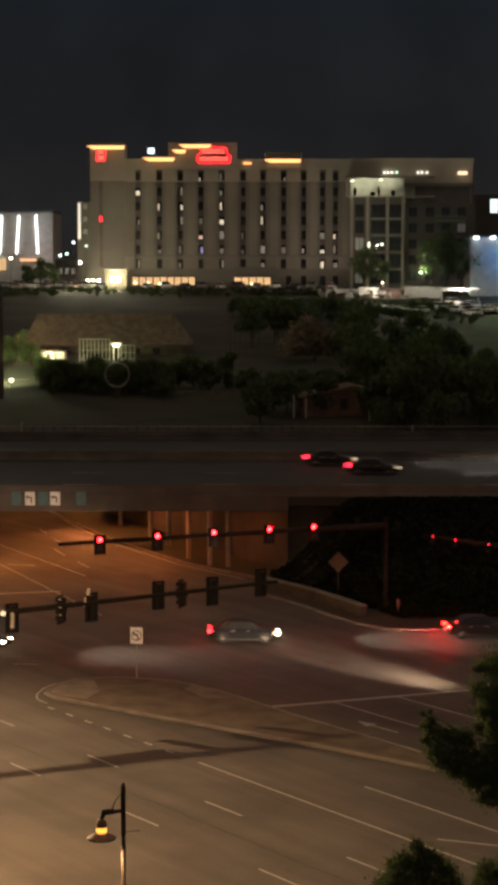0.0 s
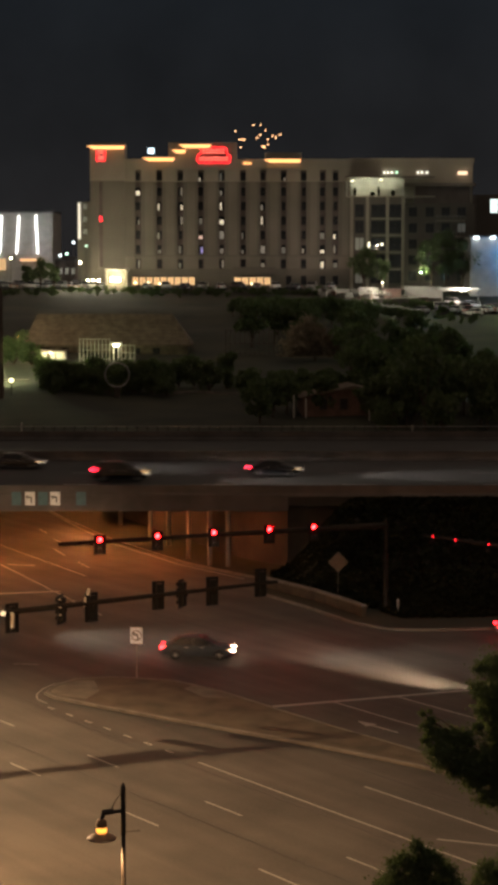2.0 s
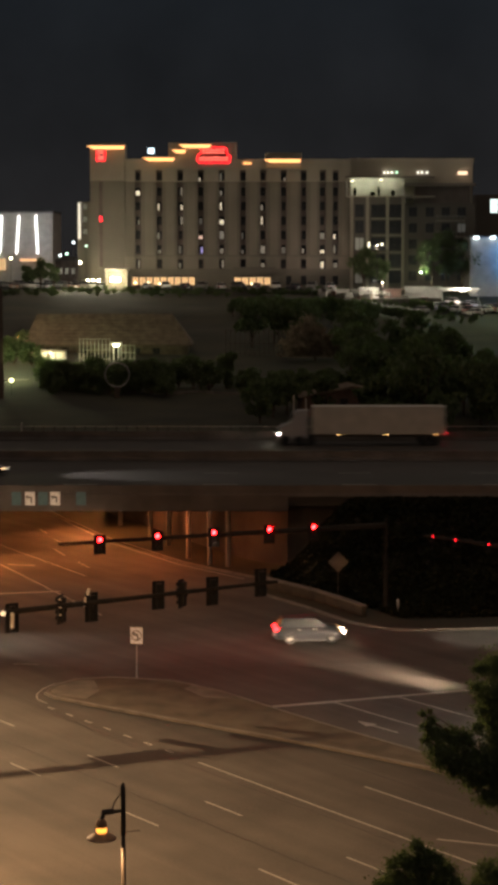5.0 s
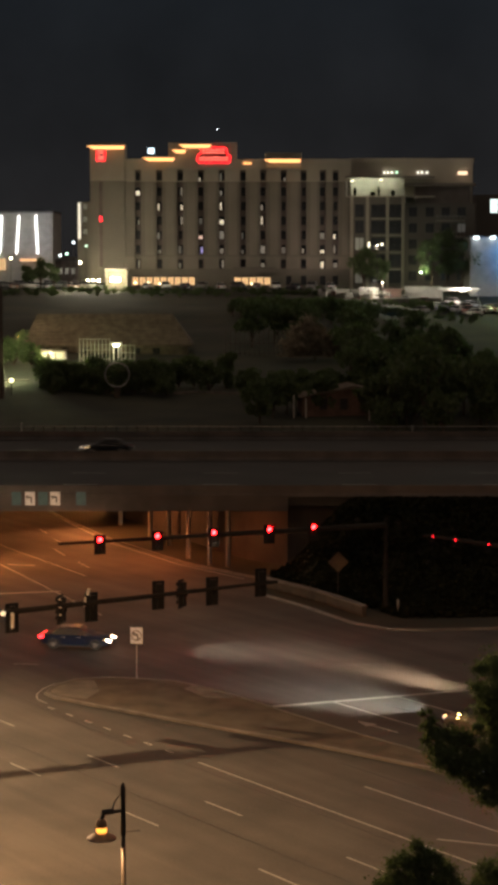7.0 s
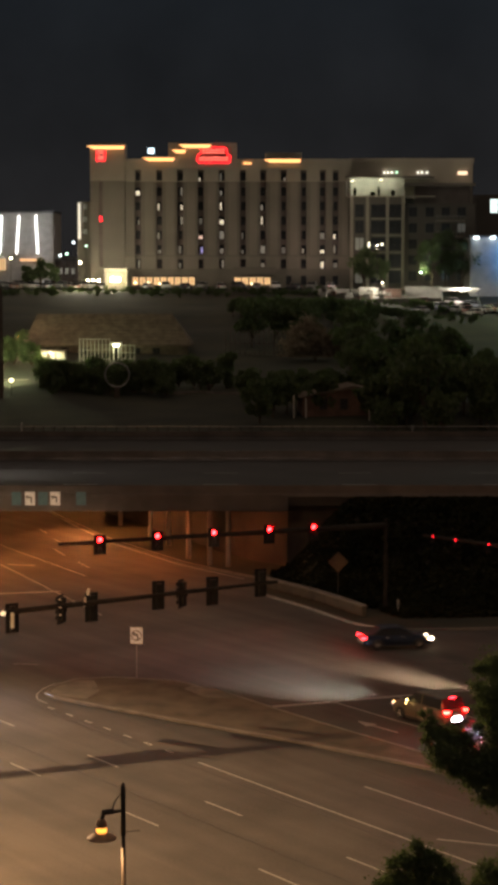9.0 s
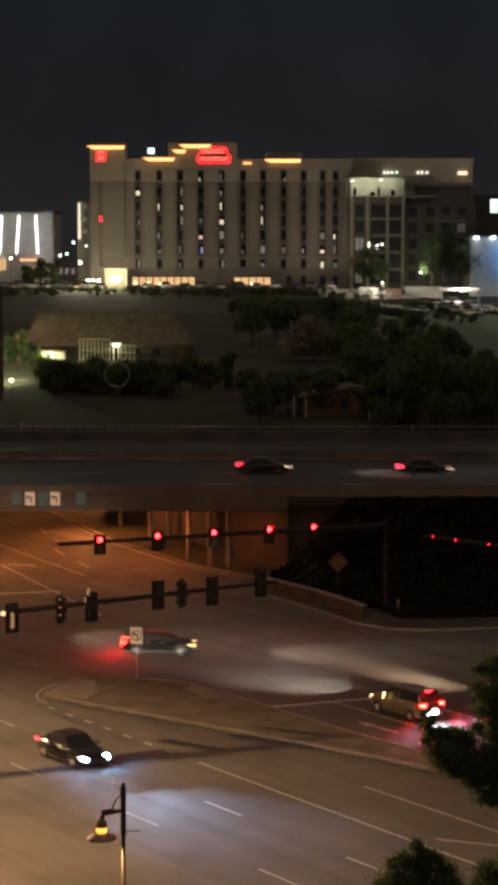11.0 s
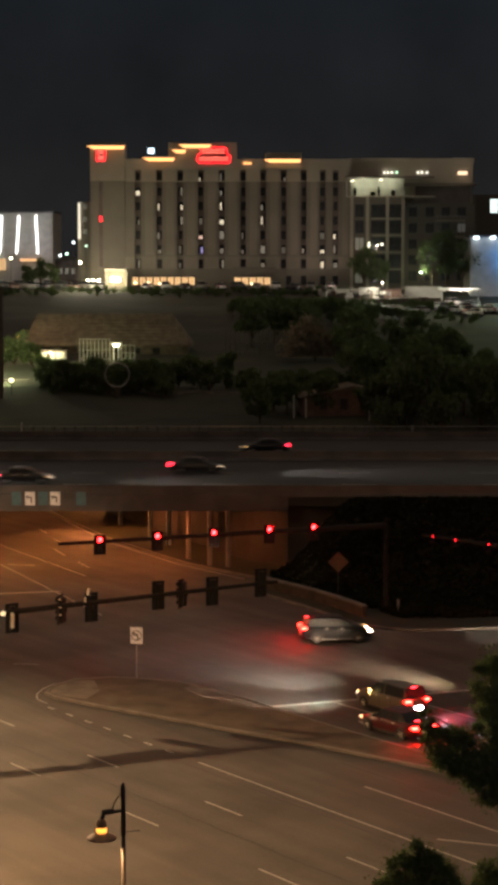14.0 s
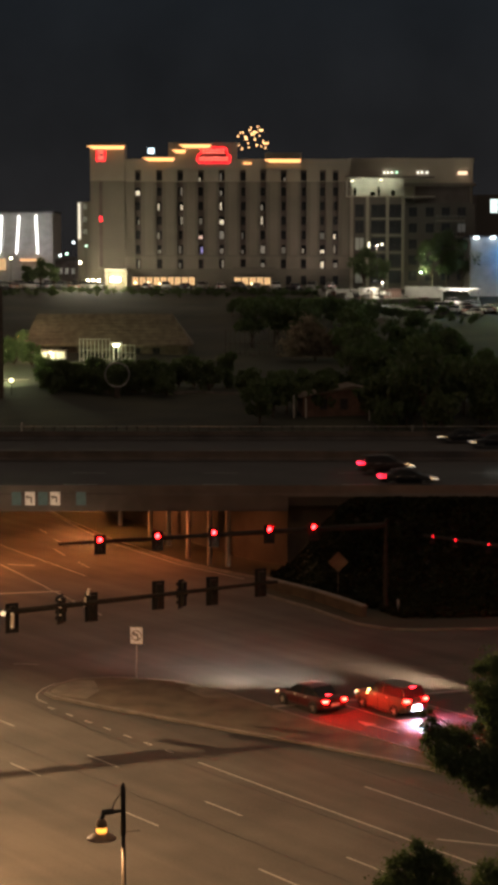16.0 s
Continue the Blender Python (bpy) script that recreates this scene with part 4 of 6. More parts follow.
        for x in (-0.75, 0.28):
            part("door_handle", box(B(), x - 0.09, x + 0.09, y * 0.905 - 0.02, y * 0.905 + 0.02, 0.80 + up * 0.8, 0.835 + up * 0.8), M_RIM, t)
        for x in (-0.98, 0.02, 0.98):
            part("door_seam", box(B(), x - 0.012, x + 0.012, y * 0.9085 - 0.006, y * 0.9085 + 0.006, 0.33, 0.70 + up * 0.8), M_BLACK, t)
        for x in (-1.42, 1.42):
            arch = B()
            ks = [(math.cos(math.pi * q / 8), math.sin(math.pi * q / 8)) for q in range(9)]
            loft(arch, [[(x + 0.345 * c, yy, 0.33 + 0.345 * z) for c, z in ks] + [(x + 0.40 * c, yy, 0.33 + 0.40 * z) for c, z in reversed(ks)] for yy in (y * 0.915 - 0.02, y * 0.915 + 0.012)])
            part("wheel_arch", arch, M_TRIMBLACK, t)
        pillar = part("pillar", loft(B(), [[(-0.33 + dx, y * (0.825 - 0.10 * f), zb + (zt - 0.02 - zb) * f), (-0.25 + dx, y * (0.825 - 0.10 * f), zb + (zt - 0.02 - zb) * f), (-0.25 + dx, y * (0.80 - 0.10 * f), zb + (zt - 0.02 - zb) * f), (-0.33 + dx, y * (0.80 - 0.10 * f), zb + (zt - 0.02 - zb) * f)] for f, dx in ((0.0, 0.0), (1.0, -0.05))]), M_CARPAINT, t)
        pillar.color = (*colour, 1)
    part("grille", box(B(), 2.30, 2.352, -0.42, 0.42, 0.47, 0.57), M_TRIMBLACK, t)
    hm = heads or G_HEAD
    tm = {"tail": G_TAIL, "brake": G_BRAKE, "off": M_REDINK, "far": G_TAILFAR, "oncoming": M_REDINK}[lights]
    fm = hm if lights != "off" else M_RIM
    for s in (-1, 1):
        part("headlight", box(B(), 2.15, 2.325, s * 0.63 - 0.13, s * 0.63 + 0.13, 0.54 + up * 0.6, 0.66 + up * 0.6), fm, t, "lit headlight" if lights != "off" else "")
        part("tail_light", box(B(), -2.36, -2.16, s * 0.66 - 0.14, s * 0.66 + 0.14, 0.72 + up, 0.85 + up), tm, t, "lit red tail light" if lights != "off" else "")
        if beam:
            # a shallow slot in front of the bulb shapes the dipped beam
            slot = B()
            box(slot, -0.006, 0.075, -0.034, 0.034, rise, 0.014)
            box(slot, -0.006, 0.075, -0.034, 0.034, -0.014, -rise)
            box(slot, -0.006, 0.075, spread, 0.034, -rise, rise)
            box(slot, -0.006, 0.075, -0.034, -spread, -rise, rise)
            box(slot, -0.010, -0.006, -0.034, 0.034, -0.014, 0.014)
            pr = part("headlamp_slot", slot, M_BLACK, t, "", pose(2.36, s * 0.5, 0.60 + up * 0.6, 0, tilt, 0))
            half = min(0.015, spread * 0.8)
            bulb = part("bulb", box(B(), -0.003, 0.0, -half, half, 0.0001 - rise, rise - 0.0001), M_BLACK, pr, "lit headlamp bulb")
            bulb.data.materials.append(beam)        # only the front of the bulb shines
            for face in bulb.data.polygons:
                face.material_index = 1 if face.normal.x > 0.5 else 0
        part("mirror", box(B(), 0.72, 0.86, s * 1.0 - 0.1, s * 1.0 + 0.1, 0.93 + up, 1.06 + up), M_TRIMBLACK, t)
        if lights != "off":
            part("side_lamp", box(B(), 2.0, 2.1, s * 0.80 - 0.04, s * 0.80 + 0.05, 0.62 + up, 0.70 + up), G_TURN, t, "small amber side lamp")
    if lights == "brake":
        bx, bz = (back + 0.13, zt - 0.03) if suv else (back + 0.05, zb + 0.09)
        part("brake_strip", box(B(), bx, bx + 0.12, -0.16, 0.16, bz, bz + 0.03), G_TAIL, t, "lit red high brake light")
    # a lit plate glows itself, painting the glare of its lamp
    part("number_plate", box(B(), -2.385, -2.345, -0.28, 0.28, 0.48, 0.66), G_PLATE if plate else M_WHITE, t, "plain plate glowing in place of its lamp" if plate else "plain plate")
    return t


def truck(name, label):
    t = thing(name, pose(0, 0, 0), label, "truck")
    part("trailer", box(B(), -10.5, 3.2, -1.25, 1.25, 1.15, 4.0), M_SIDING, t, "plain pale box trailer")
    part("trailer_frame", box(B(), -10.3, 3.0, -0.5, 0.5, 0.85, 1.14), M_DARKSTEEL, t)
    part("cab", loft(B(), [[(x, -1.2, 0.6), (x, -1.2, z), (x, 1.2, z), (x, 1.2, 0.6)] for x, z in ((3.7, 3.6), (5.0, 3.5), (5.5, 2.3), (6.5, 1.9), (6.7, 1.6))]), M_CARPAINT, t, "", smooth=False).color = (0.3, 0.3, 0.32, 1)
    part("windscreen", box(B(), 4.98, 5.36, -1.05, 1.05, 2.35, 3.15), M_GLASS, t)
    w0 = None
    for x in (-9.4, -8.2, 3.4, 4.6, 6.0):
        for y in (-1.05, 1.05):
            m = pose(x, y, 0.5)
            if w0 is None:
                w0 = part("wheel", rod(B(), (0, -0.15, 0), (0, 0.15, 0), 0.5, 0.5, 18), M_RUBBER, t, "", m)
            else:
                share("wheel", w0, t, m)
    for s in (-1, 1):
        part("headlight", box(B(), 6.6, 6.75, s * 0.9 - 0.18, s * 0.9 + 0.18, 0.95, 1.2), glow("truck_headlight", (1.0, 0.9, 0.75), 90), t, "lit headlight")
        part("marker_lamp", box(B(), -10.55, -10.48, s * 1.1 - 0.1, s * 1.1 + 0.1, 1.2, 1.35), G_TAIL, t)
    for x in (-9.5, -4.5, 0.5):
        part("marker_lamp", box(B(), x - 0.1, x + 0.1, 1.25, 1.28, 1.05, 1.12), G_TURN, t, "small amber marker lamp")
    return t


hidden = car("waiting_car", "dark car waiting with low beams behind the tree", (0.05, 0.05, 0.055), "tail", heads=G_HEADFAR)
hidden.matrix_basis = pose(14.95, 112.75, 0, 0, 0, 183 + TURN)

# near-black leaf cover added so that the bank below the highway stays dark
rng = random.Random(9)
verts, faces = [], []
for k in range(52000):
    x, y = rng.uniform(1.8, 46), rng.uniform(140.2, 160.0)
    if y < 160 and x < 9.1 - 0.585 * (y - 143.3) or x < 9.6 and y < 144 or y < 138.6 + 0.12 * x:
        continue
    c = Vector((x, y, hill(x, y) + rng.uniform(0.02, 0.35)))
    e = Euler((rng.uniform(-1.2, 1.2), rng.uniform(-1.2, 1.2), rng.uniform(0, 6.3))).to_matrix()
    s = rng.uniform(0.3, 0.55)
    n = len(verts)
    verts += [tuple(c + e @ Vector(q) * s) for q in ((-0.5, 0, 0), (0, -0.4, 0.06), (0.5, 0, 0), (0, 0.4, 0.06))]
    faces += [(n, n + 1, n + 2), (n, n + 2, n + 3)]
me = bpy.data.meshes.new("bank_dark_cover")
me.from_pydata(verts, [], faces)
me.materials.append(M_NEARBLACK_LEAF)
# near-black sheet that darkens the gaps between the leaves
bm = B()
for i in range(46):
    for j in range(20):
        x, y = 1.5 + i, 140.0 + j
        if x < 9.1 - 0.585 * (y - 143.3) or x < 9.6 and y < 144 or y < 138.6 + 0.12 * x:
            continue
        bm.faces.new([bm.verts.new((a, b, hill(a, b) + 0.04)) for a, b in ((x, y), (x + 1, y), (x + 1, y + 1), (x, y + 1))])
tagged(part("bank_dark_sheet", bm, mat("near_black_sheet", (0.018, 0.014, 0.010), 0.95, 0, 0.3, 0.8, 0.3, 9.0)), "near-black sheet under the leaves that darkens the bank", "ground", kind="structure")
tagged(new("bank_dark_cover", me), "near-black leaf cover added to keep the bank dark", "ground cover", kind="stuff")


# ---- hotel ----
HZ = 18.85       # ground level at the hotel
COLS = (-22.3, -18.05, -13.85, -9.65, -5.5, -1.25, 2.85, 6.95, 10.95, 14.85, 17.4)
ROWS = (41.4, 38.5, 35.6, 32.7, 29.8, 26.9, 24.0)
LIT = {(0, 1): G_WIN, (0, 3): G_WINFAINT, (0, 6): G_WINFAINT, (1, 2): G_WIN, (1, 4): G_WINDIM, (1, 5): G_WINFAINT, (2, 1): G_WINDIM, (2, 2): G_WIN, (2, 3): G_WINDIM, (2, 5): G_WINFAINT, (2, 6): G_WINFAINT,
       (3, 0): G_WIN, (3, 3): G_WINFAINT, (3, 4): G_WINPINK, (3, 5): G_WINBLUE, (4, 0): G_WINFAINT, (4, 1): G_WINDIM, (4, 2): G_WIN, (4, 3): G_WIN, (4, 4): G_WINDIM, (4, 5): G_WINDIM, (4, 6): G_WINDIM,
       (5, 4): G_WINFAINT, (5, 5): G_WINFAINT, (6, 2): G_WINDIM, (6, 3): G_WIN, (6, 5): G_WINDIM, (6, 6): G_WINDIM, (7, 0): G_WINDIM, (7, 5): G_WINFAINT, (8, 5): G_WINDIM, (9, 4): G_WINFAINT, (9, 5): G_WIN, (9, 6): G_WIN,
       (10, 4): G_WIN, (10, 5): G_WINDIM, (10, 6): G_WINFAINT}


def window(parent, x, y, z, w, h, pane_mat, lab="", lit_part=1.0):
    """A window in a wall whose face looks along -y at y."""
    fr = B()
    for a, b, c, d in ((-w / 2, -w / 2 + 0.07, -h / 2, h / 2), (w / 2 - 0.07, w / 2, -h / 2, h / 2), (-w / 2 + 0.07, w / 2 - 0.07, h / 2 - 0.07, h / 2), (-w / 2 + 0.07, w / 2 - 0.07, -h / 2, -h / 2 + 0.07), (-0.03, 0.03, -h / 2 + 0.07, h / 2 - 0.07)):
        box(fr, a, b, -0.08, 0.0, c, d)
    f = part("window", fr, M_DARKSTEEL, parent, lab, pose(x, y, z))
    part("pane", box(B(), -w / 2 + 0.05, w / 2 - 0.05, -0.03, -0.004, -h / 2 + 0.05, h / 2 - 0.05), M_PANE if lit_part < 1 else pane_mat, f, "" if lit_part < 1 or pane_mat is M_PANE else "lit curtained pane")
    if lit_part < 1 and pane_mat is not M_PANE:
        k = int(abs(x) * 10 + z * 3) % 3          # some curtains are drawn half across
        part("curtain", box(B(), -w / 2 + 0.09 + (w * 0.36 if k == 1 else 0), w / 2 - 0.09 - (w * 0.34 if k == 2 else 0), -0.06, -0.034, -h / 2 + 0.09, -h / 2 + 0.09 + (h - 0.18) * lit_part), pane_mat, f, "lit room curtain")
    return f


def cornice(parent, x0, x1, y, z, deep=1.2):
    c = part("cornice", box(B(), x0, x1, y - deep, y, z, z + 0.28), M_STUCCO, parent, "projecting roof cornice")
    sides = [(x0 + 0.8, z - 0.66), (x1 - 0.25, z - 0.66), (x1 - 0.05, z - 0.2), (x1 + 0.1, z - 0.01), (x0 - 0.45, z - 0.01), (x0 + 0.05, z - 0.24)]
    part("cornice_light", loft(B(), [[(a, yy, b) for a, b in sides] for yy in (y - deep + 0.1, y - deep + 0.5)]), G_CORNICE, c, "warm light strip under the cornice")


def letters(bm, x0, x1, y, z0, z1, k, seed):
    """A run of upright plain strokes that stands for sign lettering."""
    r = random.Random(seed)
    w = (x1 - x0) / k
    for i in range(k):
        a = x0 + w * (i + 0.12)
        b = a + w * 0.72
        lo, hi = z0 + (z1 - z0) * r.uniform(0.0, 0.12), z1 - (z1 - z0) * r.uniform(0, 0.2)
        box(bm, a, a + w * 0.24, y - 0.12, y, lo, hi)
        box(bm, a + w * 0.24, b, y - 0.12, y, hi - 0.22, hi)
        box(bm, a + w * 0.24, b, y - 0.12, y, lo, lo + 0.2)
    return bm


def build_hotel():
    h = thing("hotel", pose(0, 0, 0), "eight-storey beige stucco hotel with lit cornices", "hotel")
    Y = 400.0
    # walls between the window strips
    edges = [-31.84]
    for c in COLS:
        edges += [c - 0.62, c + 0.62]
    edges.append(20.4)
    for i in range(0, len(edges), 2):
        a, b = edges[i], edges[i + 1]
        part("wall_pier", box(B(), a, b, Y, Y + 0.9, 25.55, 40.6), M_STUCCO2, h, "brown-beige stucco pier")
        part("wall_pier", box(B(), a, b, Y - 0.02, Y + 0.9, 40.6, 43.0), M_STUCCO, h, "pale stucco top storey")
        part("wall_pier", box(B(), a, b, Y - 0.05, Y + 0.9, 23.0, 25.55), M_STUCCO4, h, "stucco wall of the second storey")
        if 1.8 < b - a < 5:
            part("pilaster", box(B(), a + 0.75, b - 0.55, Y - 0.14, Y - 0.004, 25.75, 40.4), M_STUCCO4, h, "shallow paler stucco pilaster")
    for c in COLS:
        part("lintel", box(B(), c - 0.62, c + 0.62, Y, Y + 0.9, 24.95, 25.55), M_STUCCO2, h)
    part("string_course", box(B(), -24.9, 20.4, Y - 0.16, Y - 0.052, 25.45, 25.7), M_STUCCO2, h)
    part("wall_core", box(B(), -31.7, 20.3, Y + 0.9, Y + 17, HZ, 44.5), M_RECESS, h, "dark recessed window strips")
    part("parapet", box(B(), -31.84, 20.4, Y - 0.06, Y + 0.9, 42.8, 45.0), M_STUCCO, h, "beige parapet")
    part("plinth", box(B(), -31.84, 20.4, Y - 0.1, Y + 0.9, HZ, 23.0), M_STUCCO2, h, "ground-floor wall")
    part("roof", box(B(), -31.6, 20.2, Y + 0.9, Y + 16.8, 44.5, 44.8), M_ROOF, h)
    for x0, x1, z in ((-31.84, -24.9, 47.6), (-16.2, -2.4, 47.6), (3.2, 10.6, 45.6)):
        part("tower", box(B(), x0, x1, Y - 0.7, Y + 8, 43.0, z + 0.6), M_STUCCO, h, "raised parapet tower")
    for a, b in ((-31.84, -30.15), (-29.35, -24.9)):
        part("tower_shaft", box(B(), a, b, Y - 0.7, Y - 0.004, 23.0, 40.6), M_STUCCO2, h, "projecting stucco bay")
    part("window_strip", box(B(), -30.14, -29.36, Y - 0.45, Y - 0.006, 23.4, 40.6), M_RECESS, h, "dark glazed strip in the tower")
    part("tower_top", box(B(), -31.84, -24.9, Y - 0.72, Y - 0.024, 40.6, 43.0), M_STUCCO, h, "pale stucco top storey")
    for x0, x1 in ((-24.9, 20.4),):
        part("string_course", box(B(), x0, x1, Y - 0.1, Y - 0.022, 40.45, 40.65), M_STUCCO, h)
    cornice(h, -32.0, -24.8, Y - 0.7, 47.5)
    cornice(h, -20.9, -14.9, Y - 0.3, 45.15)
    cornice(h, -15.2, -12.6, Y - 0.75, 46.7)
    cornice(h, -13.7, -7.6, Y - 0.7, 47.75)
    cornice(h, 3.4, 10.4, Y - 0.7, 44.85)
    part("wall_lamp", box(B(), -1.2, 0.5, Y - 0.5, Y - 0.2, 43.95, 44.25), G_CORNICE, h, "small warm wall lamp")
    for c, x in enumerate(COLS):
        for r, z in enumerate(ROWS):
            window(h, x + 0.09 * ((c * 7 + r * 3) % 3 - 1), Y + 0.86, z, 0.98 if (c + r) % 3 else 0.8, 1.75, LIT.get((c, r), M_PANE), "", 0.95 - 0.18 * ((c * 5 + r * 2) % 4))
            if r < 6:
                part("spandrel", box(B(), x - 0.6, x + 0.6, Y + 0.55, Y + 0.89, z - 1.9, z - 1.05), M_RECESS, h)
    # ground floor
    for i in range(9):
        window(h, -22.9 + 1.42 * i, Y - 0.104, 20.55, 1.3, 1.7, G_SHOP, "tall lit lobby window")
    for i in range(5):
        window(h, -2.3 + 1.5 * i, Y - 0.104, 20.55, 1.4, 1.6, G_SHOP, "tall lit lobby window")
    for x in (8.0, 11.0, 14.85, 17.4):
        window(h, x, Y - 0.104, 20.7, 1.1, 1.8, M_PANE)
    for x, z in ((-22.9, 20.2), (-20.3, 20.25), (-18.0, 20.0), (-16.3, 20.2), (-1.9, 20.3), (0.6, 20.0)):
        part("lobby_lamp", turned(B(), [(0.05, -0.28), (0.22, -0.12), (0.24, 0.06), (0.12, 0.24)], (x, Y - 0.4, z), 10), G_LOBBY, h, "bright warm globe before the lobby glass", smooth=True)
    can = part("canopy", box(B(), -28.5, -24.0, Y - 9, Y - 0.11, 22.6, 23.1), M_STUCCO, h, "entrance canopy")
    for x in (-28.2, -24.3):
        part("canopy_post", box(B(), x - 0.25, x + 0.25, Y - 8.7, Y - 8.2, HZ - 0.2, 22.6), M_STUCCO, can)
    part("entrance_wall", box(B(), -27.94, -24.56, Y - 8.4, Y - 8.2, HZ - 0.2, 22.59), M_STUCCO2, can, "pale wall under the canopy")
    part("portal", box(B(), -3.2, 5.4, Y - 0.9, Y - 0.2, 22.0, 23.4), M_STUCCO2, h, "entrance portal frame")
    # signs
    shape = [(-10.35, 44.5), (-10.0, 44.15), (-4.1, 44.15), (-3.75, 44.5), (-3.75, 45.5), (-4.35, 45.9), (-4.5, 46.8), (-5.0, 47.2), (-9.1, 47.3), (-9.55, 46.9), (-9.7, 45.9), (-10.3, 45.6)]
    sg = part("roof_sign", loft(B(), [[(a, yy, b) for a, b in shape] for yy in (Y - 0.9, Y - 0.72)]), M_SIGNRED, h, "red lit roof sign with illegible strokes")
    part("sign_stroke", letters(B(), -9.35, -4.75, Y - 0.92, 45.95, 46.95, 7, 1), G_SIGNFACE, sg)
    part("sign_stroke", letters(B(), -10.05, -4.05, Y - 0.92, 44.45, 45.45, 10, 2), G_SIGNFACE, sg)
    bm = B()
    for a, b in zip(shape, shape[1:] + shape[:1]):
        rod(bm, (a[0], Y - 0.98, a[1]), (b[0], Y - 0.98, b[1]), 0.07, 0.07, 6)
    part("sign_outline", bm, G_SIGN, sg, "red glowing tube round the sign")
    sg = part("small_sign", box(B(), -30.5, -28.8, Y - 0.9, Y - 0.72, 44.5, 47.0), M_RECESS, h, "small red lit sign with illegible strokes")
    part("sign_stroke", letters(B(), -30.3, -29.0, Y - 0.92, 45.85, 46.7, 3, 3), G_SIGNFACE, sg)
    part("sign_stroke", letters(B(), -30.3, -29.0, Y - 0.92, 44.75, 45.55, 3, 4), G_SIGNFACE, sg)
    bm = B()
    for a, b in (((-30.5, 44.5), (-28.8, 44.6)), ((-28.8, 44.6), (-28.75, 46.6)), ((-28.75, 46.6), (-29.1, 47.0)), ((-29.1, 47.0), (-30.4, 46.9)), ((-30.4, 46.9), (-30.5, 44.5))):
        rod(bm, (a[0], Y - 0.98, a[1]), (b[0], Y - 0.98, b[1]), 0.07, 0.07, 6)
    part("sign_outline", bm, G_SIGN, sg, "red glowing tube round the sign")
    part("exit_sign", box(B(), -29.95, -29.55, Y - 0.85, Y - 0.72, 32.5, 33.5), G_SIGN, h, "tiny red light")
    part("roof_lamp", box(B(), -20.4, -19.2, Y + 3, Y + 4, 46.2, 47.3), glow("cool_roof_lamp", (0.7, 0.9, 1.0), 2.2), h, "cool white lit roof box")
    part("stair_tower", box(B(), -34.8, -31.9, Y + 3, Y + 14, HZ, 36.5), M_STUCCO2, h)
    part("light_strip", box(B(), -34.6, -34.15, Y + 2.6, Y + 2.97, 29.0, 36.3), glow("pale_strip", (1.0, 0.92, 0.74), 0.8), h, "tall pale light strip")
    for z in (35.5, 33.0, 30.5):
        window(h, -33.2, Y + 2.99, z, 0.9, 1.2, G_WINFAINT)


build_hotel()

# housings made up for the added facade fills
for x, y, watts in FACADE_FILLS:
    f = thing("ground_flood", pose(x, y - 0.45, hill(x, y)), "low lamp added on the lawn to brighten the hotel front", "flood lamp", "facade floods")
    part("stem", rod(B(), (0, 0, -0.3), (0, 0, 0.45), 0.05, 0.05, 8), M_DARKSTEEL, f)
    hd = part("lamp_head", box(B(), -0.25, 0.25, -0.2, 0.2, 0.4, 0.8), M_DARKSTEEL, f)
    part("glass", box(B(), -0.2, 0.2, 0.203, 0.23, 0.45, 0.75), G_SMALL, hd, "lit lamp glass")
for x, y, z in ((25.2, 374.0, 20.65), (24.3, 376.4, 27.6)):
    p = thing("car_park_lamp", pose(x, y, hill(x, y)), "small bright lamp on a thin post", "street lamp", "car park lamps")
    top = z - hill(x, y)
    part("post", rod(B(), (0, 0, -0.3), (0, 0, top), 0.07, 0.05, 8), M_DARKSTEEL, p)
    part("lamp_head", turned(B(), [(0.06, -0.1), (0.13, 0.0), (0.13, 0.1), (0.06, 0.16)], (0, 0, top), 10), G_SMALL, p, "lit lamp glass")


